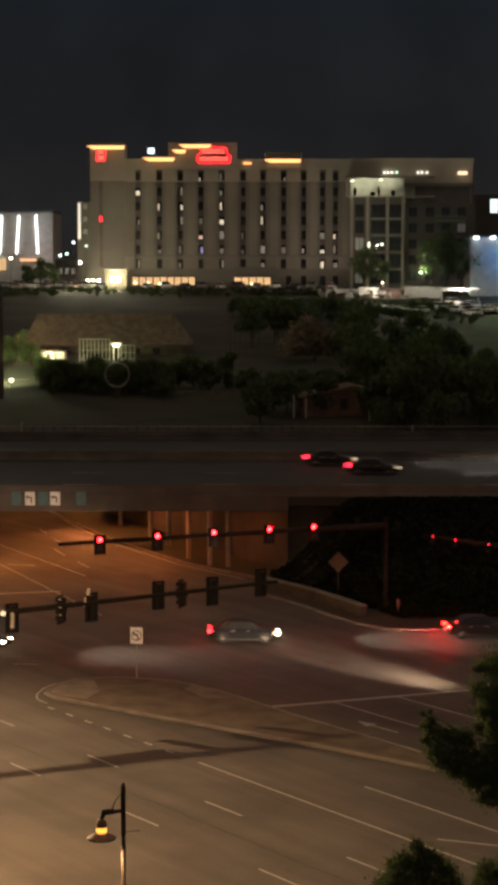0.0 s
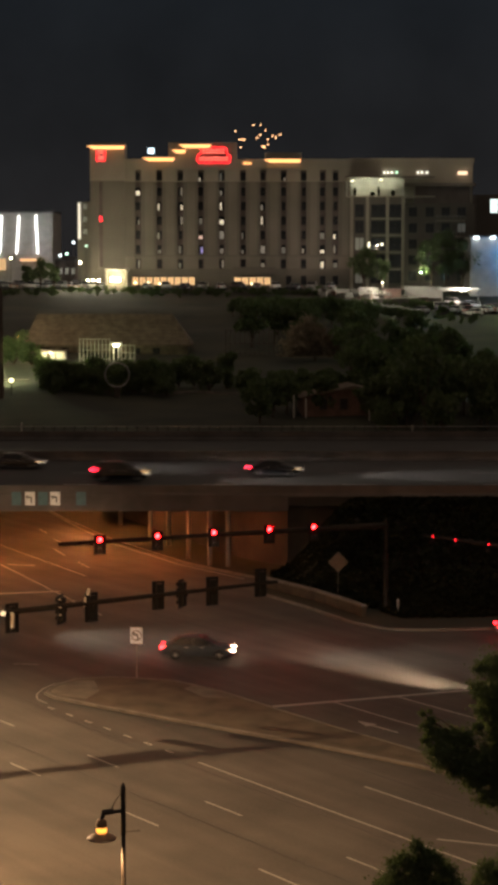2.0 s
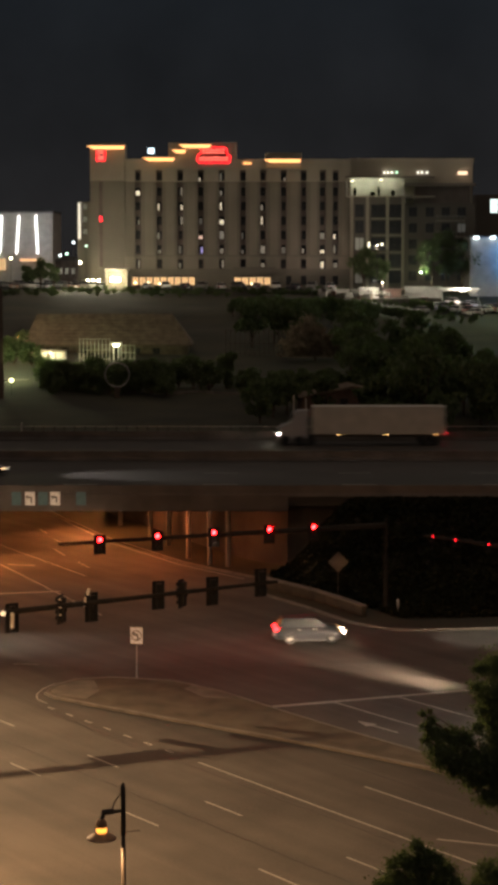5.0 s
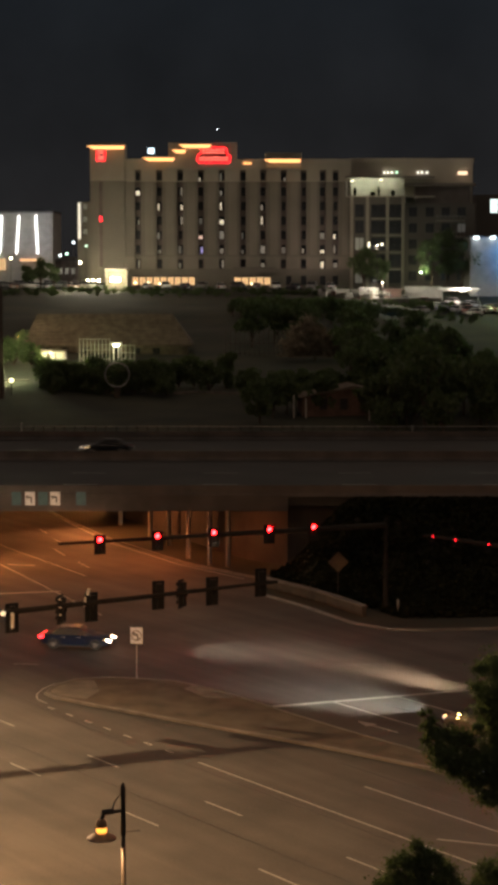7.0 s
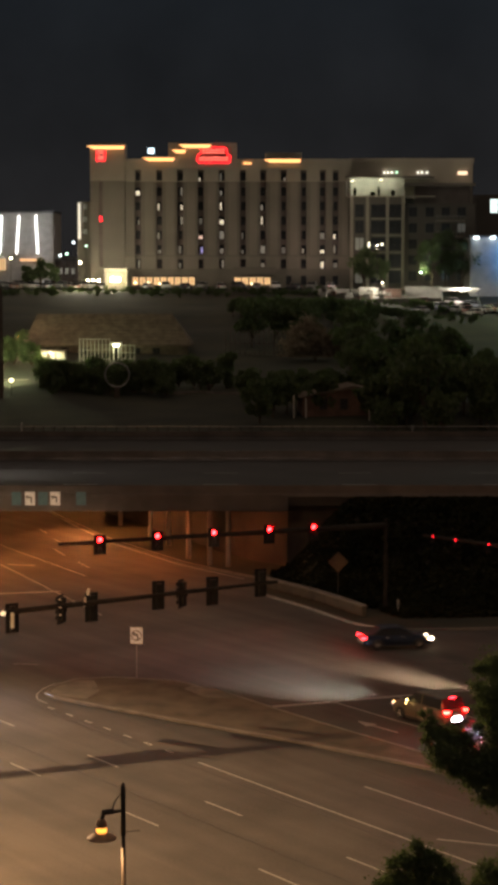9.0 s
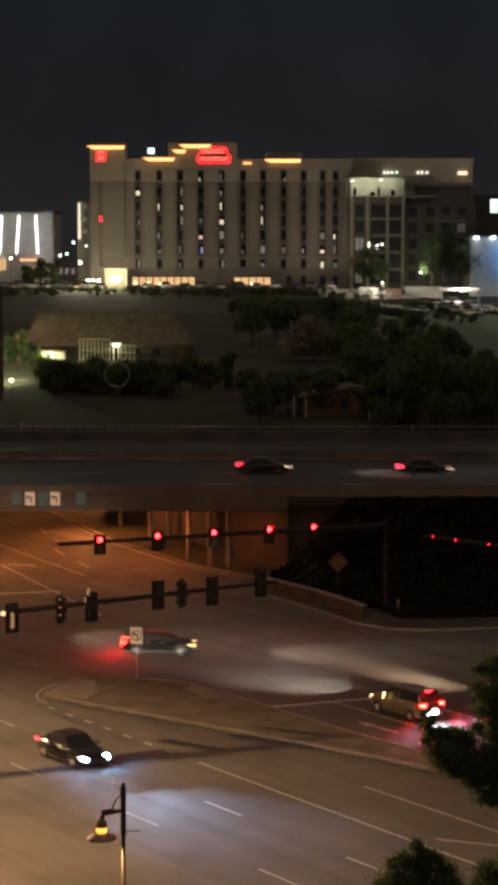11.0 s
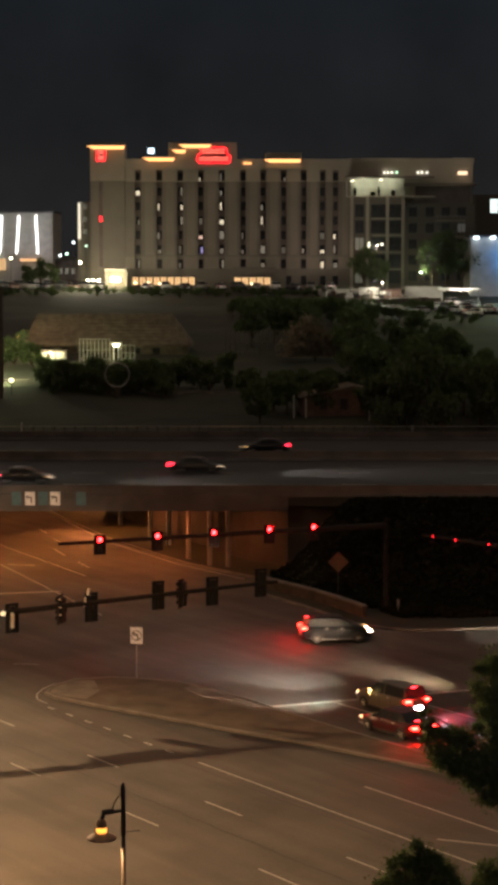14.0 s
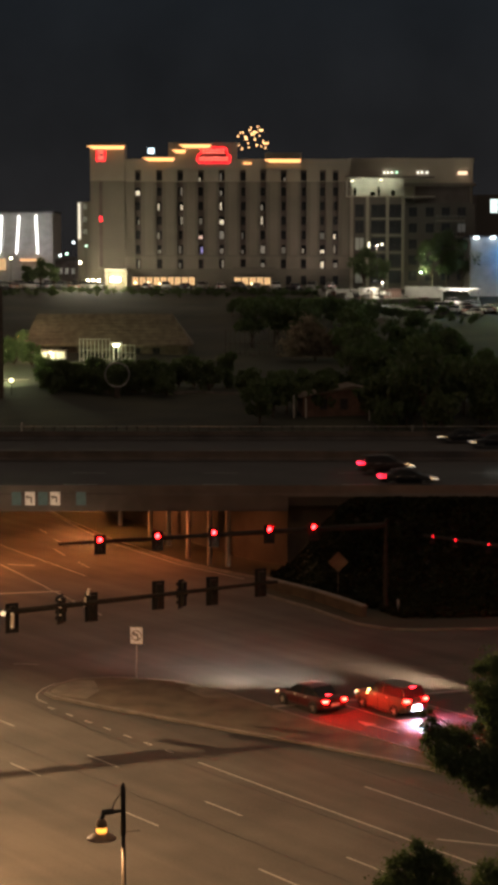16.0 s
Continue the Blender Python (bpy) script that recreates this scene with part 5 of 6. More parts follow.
def build_annex():
    a = thing("apartment_building", pose(0, 0, 0), "long grey-beige apartment wing with a lit roof terrace", "building")
    part("rear_wing", box(B(), 20.5, 45.4, 404, 420, HZ, 45.0), M_STUCCO, a, "upper rear wing")
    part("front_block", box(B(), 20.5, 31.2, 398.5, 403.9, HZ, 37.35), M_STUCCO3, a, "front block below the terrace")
    part("parapet", box(B(), 20.3, 45.6, 403.7, 404.2, 44.4, 45.3), M_STUCCO, a)
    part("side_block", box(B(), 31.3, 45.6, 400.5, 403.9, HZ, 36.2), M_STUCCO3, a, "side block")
    part("dark_recess", box(B(), 33.5, 44.6, 401.6, 403.6, 36.2, 39.6), M_RECESS, a, "dark recessed top-floor balcony")
    part("roof_edge", box(B(), 31.3, 45.6, 400.3, 403.65, 39.6, 40.2), M_STUCCO2, a)
    ter = part("terrace", box(B(), 19.4, 37.2, 397.9, 403.6, 37.36, 37.6), M_STUCCO, a, "pale lit terrace floor slab")
    part("terrace_wall", box(B(), 19.5, 31.4, 403.3, 403.66, 37.6, 41.2), M_SIDING, ter, "pale terrace wall under lamp light")
    part("terrace_wall", box(B(), 19.45, 19.7, 398.2, 403.29, 37.6, 40.6), M_SIDING, ter, "pale side wall of the terrace")
    part("terrace_roof", box(B(), 19.3, 37.2, 399.0, 403.6, 41.25, 41.5), M_STUCCO2, ter, "thin roof over the terrace")
    for x in (19.6, 24.0, 27.6, 31.0):
        part("terrace_post", box(B(), x - 0.09, x + 0.09, 398.05, 398.25, 37.6, 38.7), M_SIDING, ter)
    part("terrace_rail", box(B(), 19.5, 31.2, 398.1, 398.2, 38.68, 38.76), M_STEEL, ter, "thin steel terrace rail")
    for x, w, t in ((21.3, 0.5, 1.7), (24.9, 0.9, 0.9), (26.1, 0.35, 1.9), (29.0, 0.7, 1.2)):
        part("planter", turned(B(), [(w * 0.5, 0), (w * 0.62, 0.5), (w * 0.7, t * 0.6), (w * 0.45, t * 0.9), (0.08, t)], (x, 400.4, 37.6), 9), M_NEARBLACK_LEAF, ter, "dark potted plant on the terrace")
    for x, z in ((20.9, 40.7), (26.7, 40.9)):
        part("terrace_light", box(B(), x - 0.3, x + 0.3, 402.9, 403.28, z - 0.15, z + 0.15), G_SMALL, ter)
    for i, x in enumerate((20.0, 27.4, 28.1, 28.9, 29.9, 34.2, 35.0, 36.0)):
        tone = ((1.0, 0.95, 0.8), (1.0, 0.95, 0.8), (0.55, 1.0, 0.65))[2 if i == 4 else 0]
        part("lamp", box(B(), x - 0.22, x + 0.22, 403.4, 403.65, 42.2, 42.62), glow("roof_string_lamp", tone, 1.5), a, "small bright wall lamp")
    part("lamp", box(B(), 42.3, 44.2, 403.3, 403.65, 42.0, 42.6), glow("warm_corner_lamp", (1.0, 0.7, 0.45), 1.4), a, "warm corner lamp")
    for x in (20.6, 23.75, 27.75, 30.85):
        part("pilaster", box(B(), x - 0.3, x + 0.3, 398.2, 398.49, HZ, 37.3), M_STUCCO, a, "pale upright strip between the windows")
    for i, x in enumerate((22.15, 25.9, 29.3)):
        for j, z in enumerate((34.6, 31.4, 28.0, 24.6, 21.4)):
            window(a, x, 398.48, z, 2.9 if i else 1.8, 2.55, G_WINFAINT if (i, j) in ((0, 4), (0, 2)) else M_PANE)
    for i, x in enumerate((33.0, 36.4, 39.6, 42.8)):
        for j, z in enumerate((34.4, 31.2, 28.0, 24.8, 21.6)):
            window(a, x, 400.48, z, 1.7, 1.9, G_WINFAINT if (i, j) == (3, 1) else M_PANE)
    for z in (33.0, 29.7, 26.3, 22.9):
        part("balcony", box(B(), 24.6, 30.9, 397.6, 398.47, z - 0.1, z + 0.1), M_STUCCO, a, "shallow balcony slab")
    for z in (32.6, 29.4, 26.2):
        part("balcony", box(B(), 37.6, 43.4, 399.3, 400.47, z - 0.1, z + 0.1), M_STUCCO, a, "shallow balcony slab")
        part("balcony_rail", box(B(), 37.6, 43.4, 399.3, 399.36, z + 0.95, z + 1.05), M_STEEL, a, "pale balcony rail")
        for k in range(8):
            part("baluster", box(B(), 37.7 + 0.8 * k, 37.76 + 0.8 * k, 399.31, 399.35, z + 0.1, z + 0.95), M_STEEL, a)
    for x, z in ((24.0, 28.2), (26.6, 27.9)):
        part("wall_lamp", box(B(), x - 0.12, x + 0.12, 397.3, 397.6, z - 0.9, z + 0.2), G_SMALL, a, "bright wall lamp") if x < 25 else part("wall_lamp", box(B(), x - 0.25, x + 0.25, 397.3, 397.6, z - 0.25, z + 0.25), G_SMALL, a)
    b = thing("office_building", pose(0, 0, 0), "pale blue-lit block with two wall lamps", "building")
    part("wall", box(B(), 43.3, 75, 388, 400, 14, 29.2), M_SIDING, b, "pale cladding under cool light")
    part("roof", box(B(), 43.1, 75.2, 387.8, 400.2, 29.2, 29.6), M_ROOF, b)
    # the last lamp is out of view, added to go with the slope fill
    for x in (44.3, 47.6, 51.0):
        part("wall_lamp", box(B(), x - 0.45, x + 0.45, 386.9, 387.78, 29.0, 29.35), G_COOL, b, "cool bright wall lamp")
    c = thing("tower_block", pose(0, 0, 0), "dark block with one bright stair window", "building")
    part("wall", box(B(), 48.5, 80, 425, 445, 14, 38.6), M_STUCCO3, c)
    window(c, 52.3, 424.98, 36.2, 1.7, 3.1, glow("bright_stair_light", (0.85, 1.0, 0.95), 1.1), "bright white stair window")


build_annex()


def build_west():
    b = thing("strip_lit_building", pose(0, 0, 0), "pale low block with three white light strips", "building")
    part("wall", box(B(), -90, -43.0, 436, 455, 18, 35.0), M_SIDING, b, "pale front wall")
    part("roof", box(B(), -90.2, -42.8, 435.8, 455.2, 35.0, 35.4), M_ROOF, b)
    for x, dx in ((-54.2, -0.5), (-50.4, -0.6), (-46.7, 0.35)):
        part("light_strip", rod(B(), (x, 435.6, 34.4), (x + dx, 435.6, 26.0), 0.16, 0.14, 8), G_STRIP, b, "tall white light strip")
    part("shop_front", box(B(), -50.2, -45.6, 435.2, 435.8, 24.4, 24.95), glow("warm_shop_sign", (1.0, 0.55, 0.25), 0.8), b, "warm lit fascia")
    part("shop_front", box(B(), -55.6, -53.4, 435.0, 435.8, 22.4, 25.0), glow("warm_shop_window", (1.0, 0.62, 0.3), 0.5), b, "warm lit shop window")
    for x, z, m in ((-51.6, 25.0, G_FLOOD), (-40.9, 25.6, G_COOL), (-39.5, 25.9, G_GREENISH), (-36.6, 24.1, G_FLOOD), (-35.3, 27.6, G_GREENISH), (-36.5, 29.0, G_COOL), (-38.0, 28.3, G_COOL), (-35.0, 20.2, G_FLOOD), (-33.8, 20.1, G_FLOOD), (-32.6, 20.1, G_FLOOD)):
        y = 398.0 if z < 28 else 408.0
        k = y / 430
        p = thing("car_park_lamp", pose(x * k, y, HZ), "small bright lamp on a thin post", "street lamp", "car park lamps")
        zz = 26 + (z - 26) * k - HZ
        part("post", rod(B(), (0, 0, -0.3), (0, 0, zz), 0.07, 0.05, 8), M_DARKSTEEL, p)
        part("lamp_head", turned(B(), [(0.1, -0.1), (0.22, 0.0), (0.22, 0.2), (0.1, 0.3)], (0, 0, zz), 10), m, p, "lit lamp glass")
    f = thing("flood_lamp", pose(-26.3, 390.6, HZ), "very bright flood lamp at the hotel entrance", "street lamp")
    part("post", rod(B(), (0, 0, -0.3), (0, 0, 1.7), 0.08, 0.08, 8), M_DARKSTEEL, f)
    part("lamp_head", box(B(), -0.9, 0.9, -0.35, 0.0, 1.7, 2.5), glow("strong_flood_glass", (1.0, 0.93, 0.5), 40), f, "glaring lamp glass")
    # far low buildings behind the lots
    for x0, x1, y, z, n in ((-43, -36, 440, 24.5, 4),):
        q = thing("low_shop", pose(0, 0, 0), "low dim shop with small lit windows", "building")
        part("wall", box(B(), x0, x1, y, y + 10, 18, z), M_RECESS, q)
        part("roof", box(B(), x0 - 0.2, x1 + 0.2, y - 0.2, y + 10.2, z, z + 0.3), M_ROOF, q)
        for i in range(n):
            window(q, x0 + 1.2 + 1.4 * i, y - 0.004, 22.2, 0.8, 1.4, G_WINDIM)


build_west()


# ---- hill side: houses, fences, garden ----
def house(name, x, y, w, d, h, ridge, wall_m, label, turn=0, windows=2):
    z = hill(x, y)
    t = thing(name, pose(x, y, z, 0, 0, turn), label, "house", "hillside houses")
    part("wall", box(B(), -w / 2, w / 2, -d / 2, d / 2, -1.5, h), wall_m, t)
    bm = loft(B(), [[(-w / 2 - 0.4, yy, h - 0.1), (0, yy, h + ridge), (w / 2 + 0.4, yy, h - 0.1), (0, yy, h + ridge - 0.35)] for yy in (-d / 2 - 0.5, d / 2 + 0.5)])
    part("roof", bm, M_SHINGLE, t, "brown shingle gable roof")
    bm = B()
    prism_g = [(-w / 2, h - 0.1), (w / 2, h - 0.1), (0, h + ridge - 0.4)]
    loft(bm, [[(a, yy, b) for a, b in prism_g] for yy in (-d / 2 + 0.02, d / 2 - 0.02)])
    part("gable", bm, wall_m, t)
    for i in range(windows):
        window(t, -w / 2 + w * (i + 1) / (windows + 1), -d / 2 - 0.004, h * 0.55, 0.9, 1.3, M_PANE)
    return t


house("house", 12.0, 233, 12.0, 7, 2.0, 1.3, M_BRICK, "low dim brick house beside the highway", 4, 4)


def long_house():
    """A long low building whose hipped roof slopes towards the highway."""
    t = thing("house", pose(-21.0, 296.0, 0), "long brown-roofed house lit warm at one end", "house", "hillside houses")
    part("wall", box(B(), -11.6, 12.0, -4.0, 4.0, 8.0, 12.7), M_SHINGLE, t, "brown shingled wall")
    eave = [(-12.3, -4.9), (12.6, -4.9), (12.6, 4.9), (-12.3, 4.9)]
    ridge = [(-10.6, -0.2), (9.5, -0.2), (9.5, 0.2), (-10.6, 0.2)]
    part("roof", loft(B(), [[(x, y, 12.5) for x, y in eave], [(x, y, 12.75) for x, y in eave], [(x, y, 17.1) for x, y in ridge]]), M_SHINGLE, t, "brown shingle hip roof")
    for k in range(1, 9):
        f = k / 9
        y, z = -4.9 + 4.7 * f, 12.75 + 4.35 * f
        part("shingle_course", box(B(), -12.3 + 1.7 * f + 0.1, 12.6 - 3.1 * f - 0.1, y - 0.06, y + 0.05, z + 0.0, z + 0.09), M_SHINGLE, t)
    part("gutter", box(B(), -12.3, 12.6, -5.05, -4.91, 12.45, 12.65), M_SHINGLE, t, "brown gutter")
    for x in (-9.0, -6.2, -3.4, 1.5, 4.4, 7.3):
        window(t, x, -4.004, 11.6, 1.1, 1.2, M_PANE)
    # post made up for the added warm light, hidden by the trees
    p = thing("garden_lamp", pose(-33.6, 288.2, hill(-33.6, 288.2)), "hidden post lamp added to warm the house end", "street lamp")
    top = 14.2 - hill(-33.6, 288.2)
    part("post", rod(B(), (0, 0, -0.3), (0, 0, top), 0.06, 0.05, 8), M_DARKSTEEL, p)
    part("lamp_head", turned(B(), [(0.08, 0), (0.2, 0.08), (0.2, 0.2), (0.06, 0.3)], (0, 0, top - 0.2), 10), G_AMBER, p, "glowing lamp glass")


long_house()


def balcony_frame(x, y, w, n, h, label, m):
    z = hill(x, y)
    t = thing("fence", pose(x, y, z), label, "fence", "hillside fences")
    p = None
    for i in range(n):
        q = pose(w * i / (n - 1), 0, 0)
        if p is None:
            p = part("post", box(B(), -0.06, 0.06, -0.06, 0.06, -0.4, h), m, t, m=q)
        else:
            share("post", p, t, q)
    for zz in (h * 0.12, h * 0.5, h - 0.1):
        part("rail", box(B(), -0.06, w + 0.06, -0.035, 0.035, zz - 0.05, zz + 0.05), m, t)


balcony_frame(-24.2, 282.5, 4.3, 9, 3.3, "pale timber balcony frame with rails", M_SIDING)
balcony_frame(-18.3, 283.0, 1.9, 4, 2.3, "pale railing beside the lit porch", M_SIDING)
balcony_frame(-3.4, 289, 9.1, 14, 3.9, "dim grey timber fence on the hill", M_STUCCO3)
for x, y, h in ((5.2, 228.5, 2.7), (6.6, 228.5, 2.3), (13.8, 226, 1.3), (-25.2, 218.2, 1.1), (18.1, 218.2, 0.8)):
    p = thing("marker_post", pose(x, y, hill(x, y)), "short pale post in the dark turf", "post", "pale posts")
    part("post", box(B(), -0.09, 0.09, -0.08, 0.08, -0.3, h), M_SIDING, p)
p = thing("porch", pose(-19.0, 282.6, hill(-19.0, 282.6)), "brightly lit small porch on two posts", "porch")
for x in (-0.35, 0.35):
    part("post", box(B(), x - 0.07, x + 0.07, -0.07, 0.07, -0.5, 2.4), M_WHITE, p)
part("roof", box(B(), -0.75, 0.75, -0.8, 0.8, 2.4, 2.7), M_WHITE, p)
part("lamp", box(B(), -0.35, 0.35, -0.3, 0.3, 2.22, 2.39), G_FLOOD, p)
p = thing("shed", pose(-28.0, 282, hill(-28, 282)), "pale lamp-lit shed in the garden", "shed")
part("wall", box(B(), -1.7, 1.7, 0, 3, -0.8, 1.5), M_SIDING, p)
part("roof", box(B(), -1.9, 1.9, -0.3, 3.2, 1.5, 1.7), M_SHINGLE, p)
part("door", box(B(), -0.9, -0.35, -0.05, -0.004, -0.3, 1.3), M_RECESS, p)
part("window", box(B(), 0.3, 0.5, -0.05, -0.004, -0.2, 1.4), M_RECESS, p)
# fixture made up for the added shed light
part("wall_lamp", box(B(), -0.4, -0.2, -0.3, -0.06, 1.6 - 0.3, 1.5), G_SMALL, p, "small lamp added to light the shed wall")
# post made up for the lamp added beside the trees
p = thing("car_park_lamp", pose(33.3, 384.2, hill(33.3, 384.2)), "small bright lamp on a thin post", "street lamp", "car park lamps")
top = 22.4 - hill(33.3, 384.2)
part("post", rod(B(), (0, 0, -0.3), (0, 0, top), 0.07, 0.05, 8), M_DARKSTEEL, p)
part("lamp_head", turned(B(), [(0.1, -0.1), (0.2, 0.0), (0.2, 0.16), (0.1, 0.24)], (0, 0, top), 10), G_GREENISH, p, "lit lamp glass")
# pole and head made up for the added slope light
p = thing("pole_lamp", pose(52.0, 290.0, hill(52.0, 290.0)), "out-of-view pole lamp added to brighten the wooded slope", "street lamp")
part("post", rod(B(), (0, 0, -0.3), (0, 0, 25.5 - hill(52.0, 290.0)), 0.14, 0.08, 10), M_STEEL, p)
part("lamp_head", box(B(), -0.8, 0.1, -0.2, 0.2, 25.5 - hill(52.0, 290.0), 25.75 - hill(52.0, 290.0)), M_DARKSTEEL, p)
part("glass", box(B(), -0.75, -0.25, -0.15, 0.15, 25.46 - hill(52.0, 290.0), 25.497 - hill(52.0, 290.0)), G_COOL, p, "lit lamp glass")
p = thing("garden_lamp", pose(-29.8, 247.5, hill(-29.8, 247.5)), "glowing globe lamp on the lawn path", "street lamp")
part("post", rod(B(), (0, 0, -0.3), (0, 0, 1.55), 0.06, 0.05, 10), M_DARKSTEEL, p)
part("globe", turned(B(), [(0.08, 0), (0.24, 0.1), (0.3, 0.28), (0.22, 0.46), (0.06, 0.55)], (0, 0, 1.55), 14), glow("garden_globe_glass", (1.0, 0.9, 0.55), 2.5), p, "glowing globe", smooth=True)
# post made up for the added lamp left of the garden
p = thing("garden_lamp", pose(-37.5, 270.0, hill(-37.5, 270.0)), "out-of-view post lamp added to light the garden trees", "street lamp")
part("post", rod(B(), (0, 0, -0.3), (0, 0, 14.4 - hill(-37.5, 270.0)), 0.07, 0.05, 10), M_DARKSTEEL, p)
part("globe", turned(B(), [(0.06, 0), (0.2, 0.08), (0.24, 0.22), (0.17, 0.36), (0.05, 0.42)], (0, 0, 14.4 - hill(-37.5, 270.0)), 12), G_SMALL, p, "glowing globe", smooth=True)
p = thing("utility_pole", pose(-30.75, 244.5, hill(-30.75, 244.5) - 0.3), "thick dark pole at the lawn edge", "pole")
part("pole", rod(B(), (0, 0, 0), (0, 0, 14), 0.36, 0.30, 12), M_BARK, p)
# solid ring built in place of a reflection in window glass
bm = B()
for k in range(36):
    a0, a1 = k * math.tau / 36, (k + 1) * math.tau / 36
    rod(bm, (1.52 * math.cos(a0), 0, 1.52 * math.sin(a0)), (1.52 * math.cos(a1), 0, 1.52 * math.sin(a1)), 0.12, 0.12, 6)
p = thing("ring_sculpture", pose(-16.5, 247, hill(-16.5, 247) + 0.55), "large dim ring standing in for a window reflection", "sculpture")
part("ring", bm, M_STEEL, p, m=pose(0, 0, 2.3))
part("base", box(B(), -0.35, 0.35, -0.2, 0.2, -0.6, 0.75), M_DARKSTEEL, p)
# garden path and lawn edge
bm = prism(B(), [(-37, 262.0), (-29.3, 262.8), (-29.5, 264.2), (-37, 263.6)], hill(-33, 263) - 0.1, hill(-33, 263) + 0.16)
tagged(part("path", bm, M_CONC), "pale garden path across the lawn", "path", kind="structure")
bm = prism(B(), [(-9.6, 250.2), (-6.6, 251.8), (-4, 249.6), (0.2, 248.3), (0.2, 248.7), (-4, 250.0), (-6.6, 252.2), (-9.6, 250.6)], 7.6, hill(-4, 250) + 0.3)
tagged(part("garden_edging", bm, M_CONC), "pale curved stone edging on the slope", "edging", kind="structure")

# car park wall, fence and containers above the hill
bm = box(B(), 12.0, 22.0, 379.5, 379.9, 17.0, 19.3)
tagged(part("retaining_wall", bm, M_SIDING), "pale low wall at the car park edge", "wall", kind="structure")
for x0, x1, y, z0, z1, m, lab in ((13.5, 17.0, 377, 17.3, 19.2, M_SIDING, "pale site container in the car park"), (21.0, 24.6, 376.5, 17.3, 19.5, M_SIDING, "pale site container in the car park"), (25.6, 29.0, 377, 17.2, 19.2, M_BRICK, "rust-red container in the car park"), (30.0, 37.0, 380, 17.2, 19.6, M_SIDING, "long pale container in the car park"), (24.0, 36.0, 372, 15.6, 17.6, M_CONC, "low concrete block wall in the car park")):
    p = thing("container", pose(0, 0, 0), lab, "container", "car park containers")
    part("shell", box(B(), x0, x1, y, y + 2.4, z0 - 1.5, z1), m, p)
    part("lid", box(B(), x0 - 0.05, x1 + 0.05, y - 0.05, y + 2.45, z1, z1 + 0.12), m, p)
    for k in range(int((x1 - x0) / 0.7)):
        part("rib", box(B(), x0 + 0.3 + 0.7 * k, x0 + 0.42 + 0.7 * k, y - 0.05, y - 0.003, z0, z1 - 0.1), m, p)
clutter = random.Random(77)
for i in range(22):
    x, y = 14.0 + 1.02 * i + clutter.uniform(-0.3, 0.3), 375.4 + clutter.uniform(-1.2, 0.6)
    z, w, hh = hill(x, y), clutter.uniform(0.5, 1.1), clutter.uniform(0.5, 1.7)
    p = thing("crate_stack", pose(x, y, z, 0, 0, clutter.uniform(-25, 25)), "stacked site crates on the car park edge", "crates", "car park crates")
    m = (M_SIDING, M_DARKSTEEL, M_BRICK, M_CONC, M_SHINGLE)[i % 5]
    part("pallet", box(B(), -w, w, -0.5, 0.5, -0.5, 0.14), M_SHINGLE, p, "brown timber pallet")
    part("crate", box(B(), -w * 0.9, w * 0.9, -0.45, 0.45, 0.145, 0.14 + hh * 0.6), m, p)
    part("crate", box(B(), -w * 0.6, w * 0.75, -0.4, 0.4, 0.145 + hh * 0.6, 0.14 + hh), (M_CONC, M_SHINGLE, M_SIDING)[i % 3], p)
p = thing("carport", pose(0, 0, 0), "open carport with a pale scalloped roof edge", "carport")
part("roof", box(B(), 36.3, 43.6, 374, 380, 19.3, 19.55), M_WHITE, p)
for i in range(7):
    part("lamp", box(B(), 36.6 + i, 37.2 + i, 373.9, 374.1, 19.0, 19.25), G_WINDIM, p)
for x in (36.5, 43.3):
    part("post", box(B(), x - 0.1, x + 0.1, 374.2, 374.4, 14.0, 19.3), M_STEEL, p)

parked = []
for i, (x, y, c) in enumerate(((37.5, 371, (0.5, 0.5, 0.5)), (40.5, 369, (0.35, 0.3, 0.3)), (43.5, 366, (0.6, 0.58, 0.5)), (46.5, 364, (0.55, 0.55, 0.5)), (41.5, 376, (0.3, 0.28, 0.3)), (39.0, 377, (0.45, 0.4, 0.4)), (45.0, 371, (0.4, 0.42, 0.45)), (48.5, 368, (0.4, 0.4, 0.4)))):
    parked.append((x, y, c))
for i in range(14):
    parked.append((31 + 1.6 * i + (i % 3) * 0.5, 358 + 3.0 * ((i * 5) % 6), ((0.5, 0.5, 0.5), (0.3, 0.1, 0.08), (0.6, 0.58, 0.5), (0.2, 0.2, 0.25))[i % 4]))
for i in range(26):
    parked.append((-52 + 2.9 * (i % 9) + (i // 9) * 0.8, 395 + 8 * (i // 9), ((0.4, 0.4, 0.42), (0.1, 0.1, 0.1), (0.35, 0.25, 0.2), (0.5, 0.48, 0.44))[i % 4]))
for i in range(11):
    parked.append((-20 + 3.6 * i, 391.5, ((0.2, 0.2, 0.2), (0.45, 0.45, 0.45), (0.08, 0.08, 0.1))[i % 3]))
proto = {}
for i, (x, y, c) in enumerate(parked):
    m = pose(x, y, hill(x, y) + 0.05, 0, 0, 80 + 17 * (i % 3) + (180 if i % 2 else 0))
    if i % 2 not in proto:
        proto[i % 2] = car("parked_car", "parked car in the hotel car park", c, "off", suv=bool(i % 2), group="parked cars")
        proto[i % 2].matrix_basis = m
        o = proto[i % 2]
    else:
        o = copy_thing(proto[i % 2], m)
    for ch in o.children:
        if ch.name.startswith(("body", "roof")):
            ch.color = (*c, 1)


# ---- what moves ----
def drive(ob, rows, z=0.0):
    walk(ob, [(t, pose(x, y, z, 0, 0, a)) for t, x, y, a in rows])


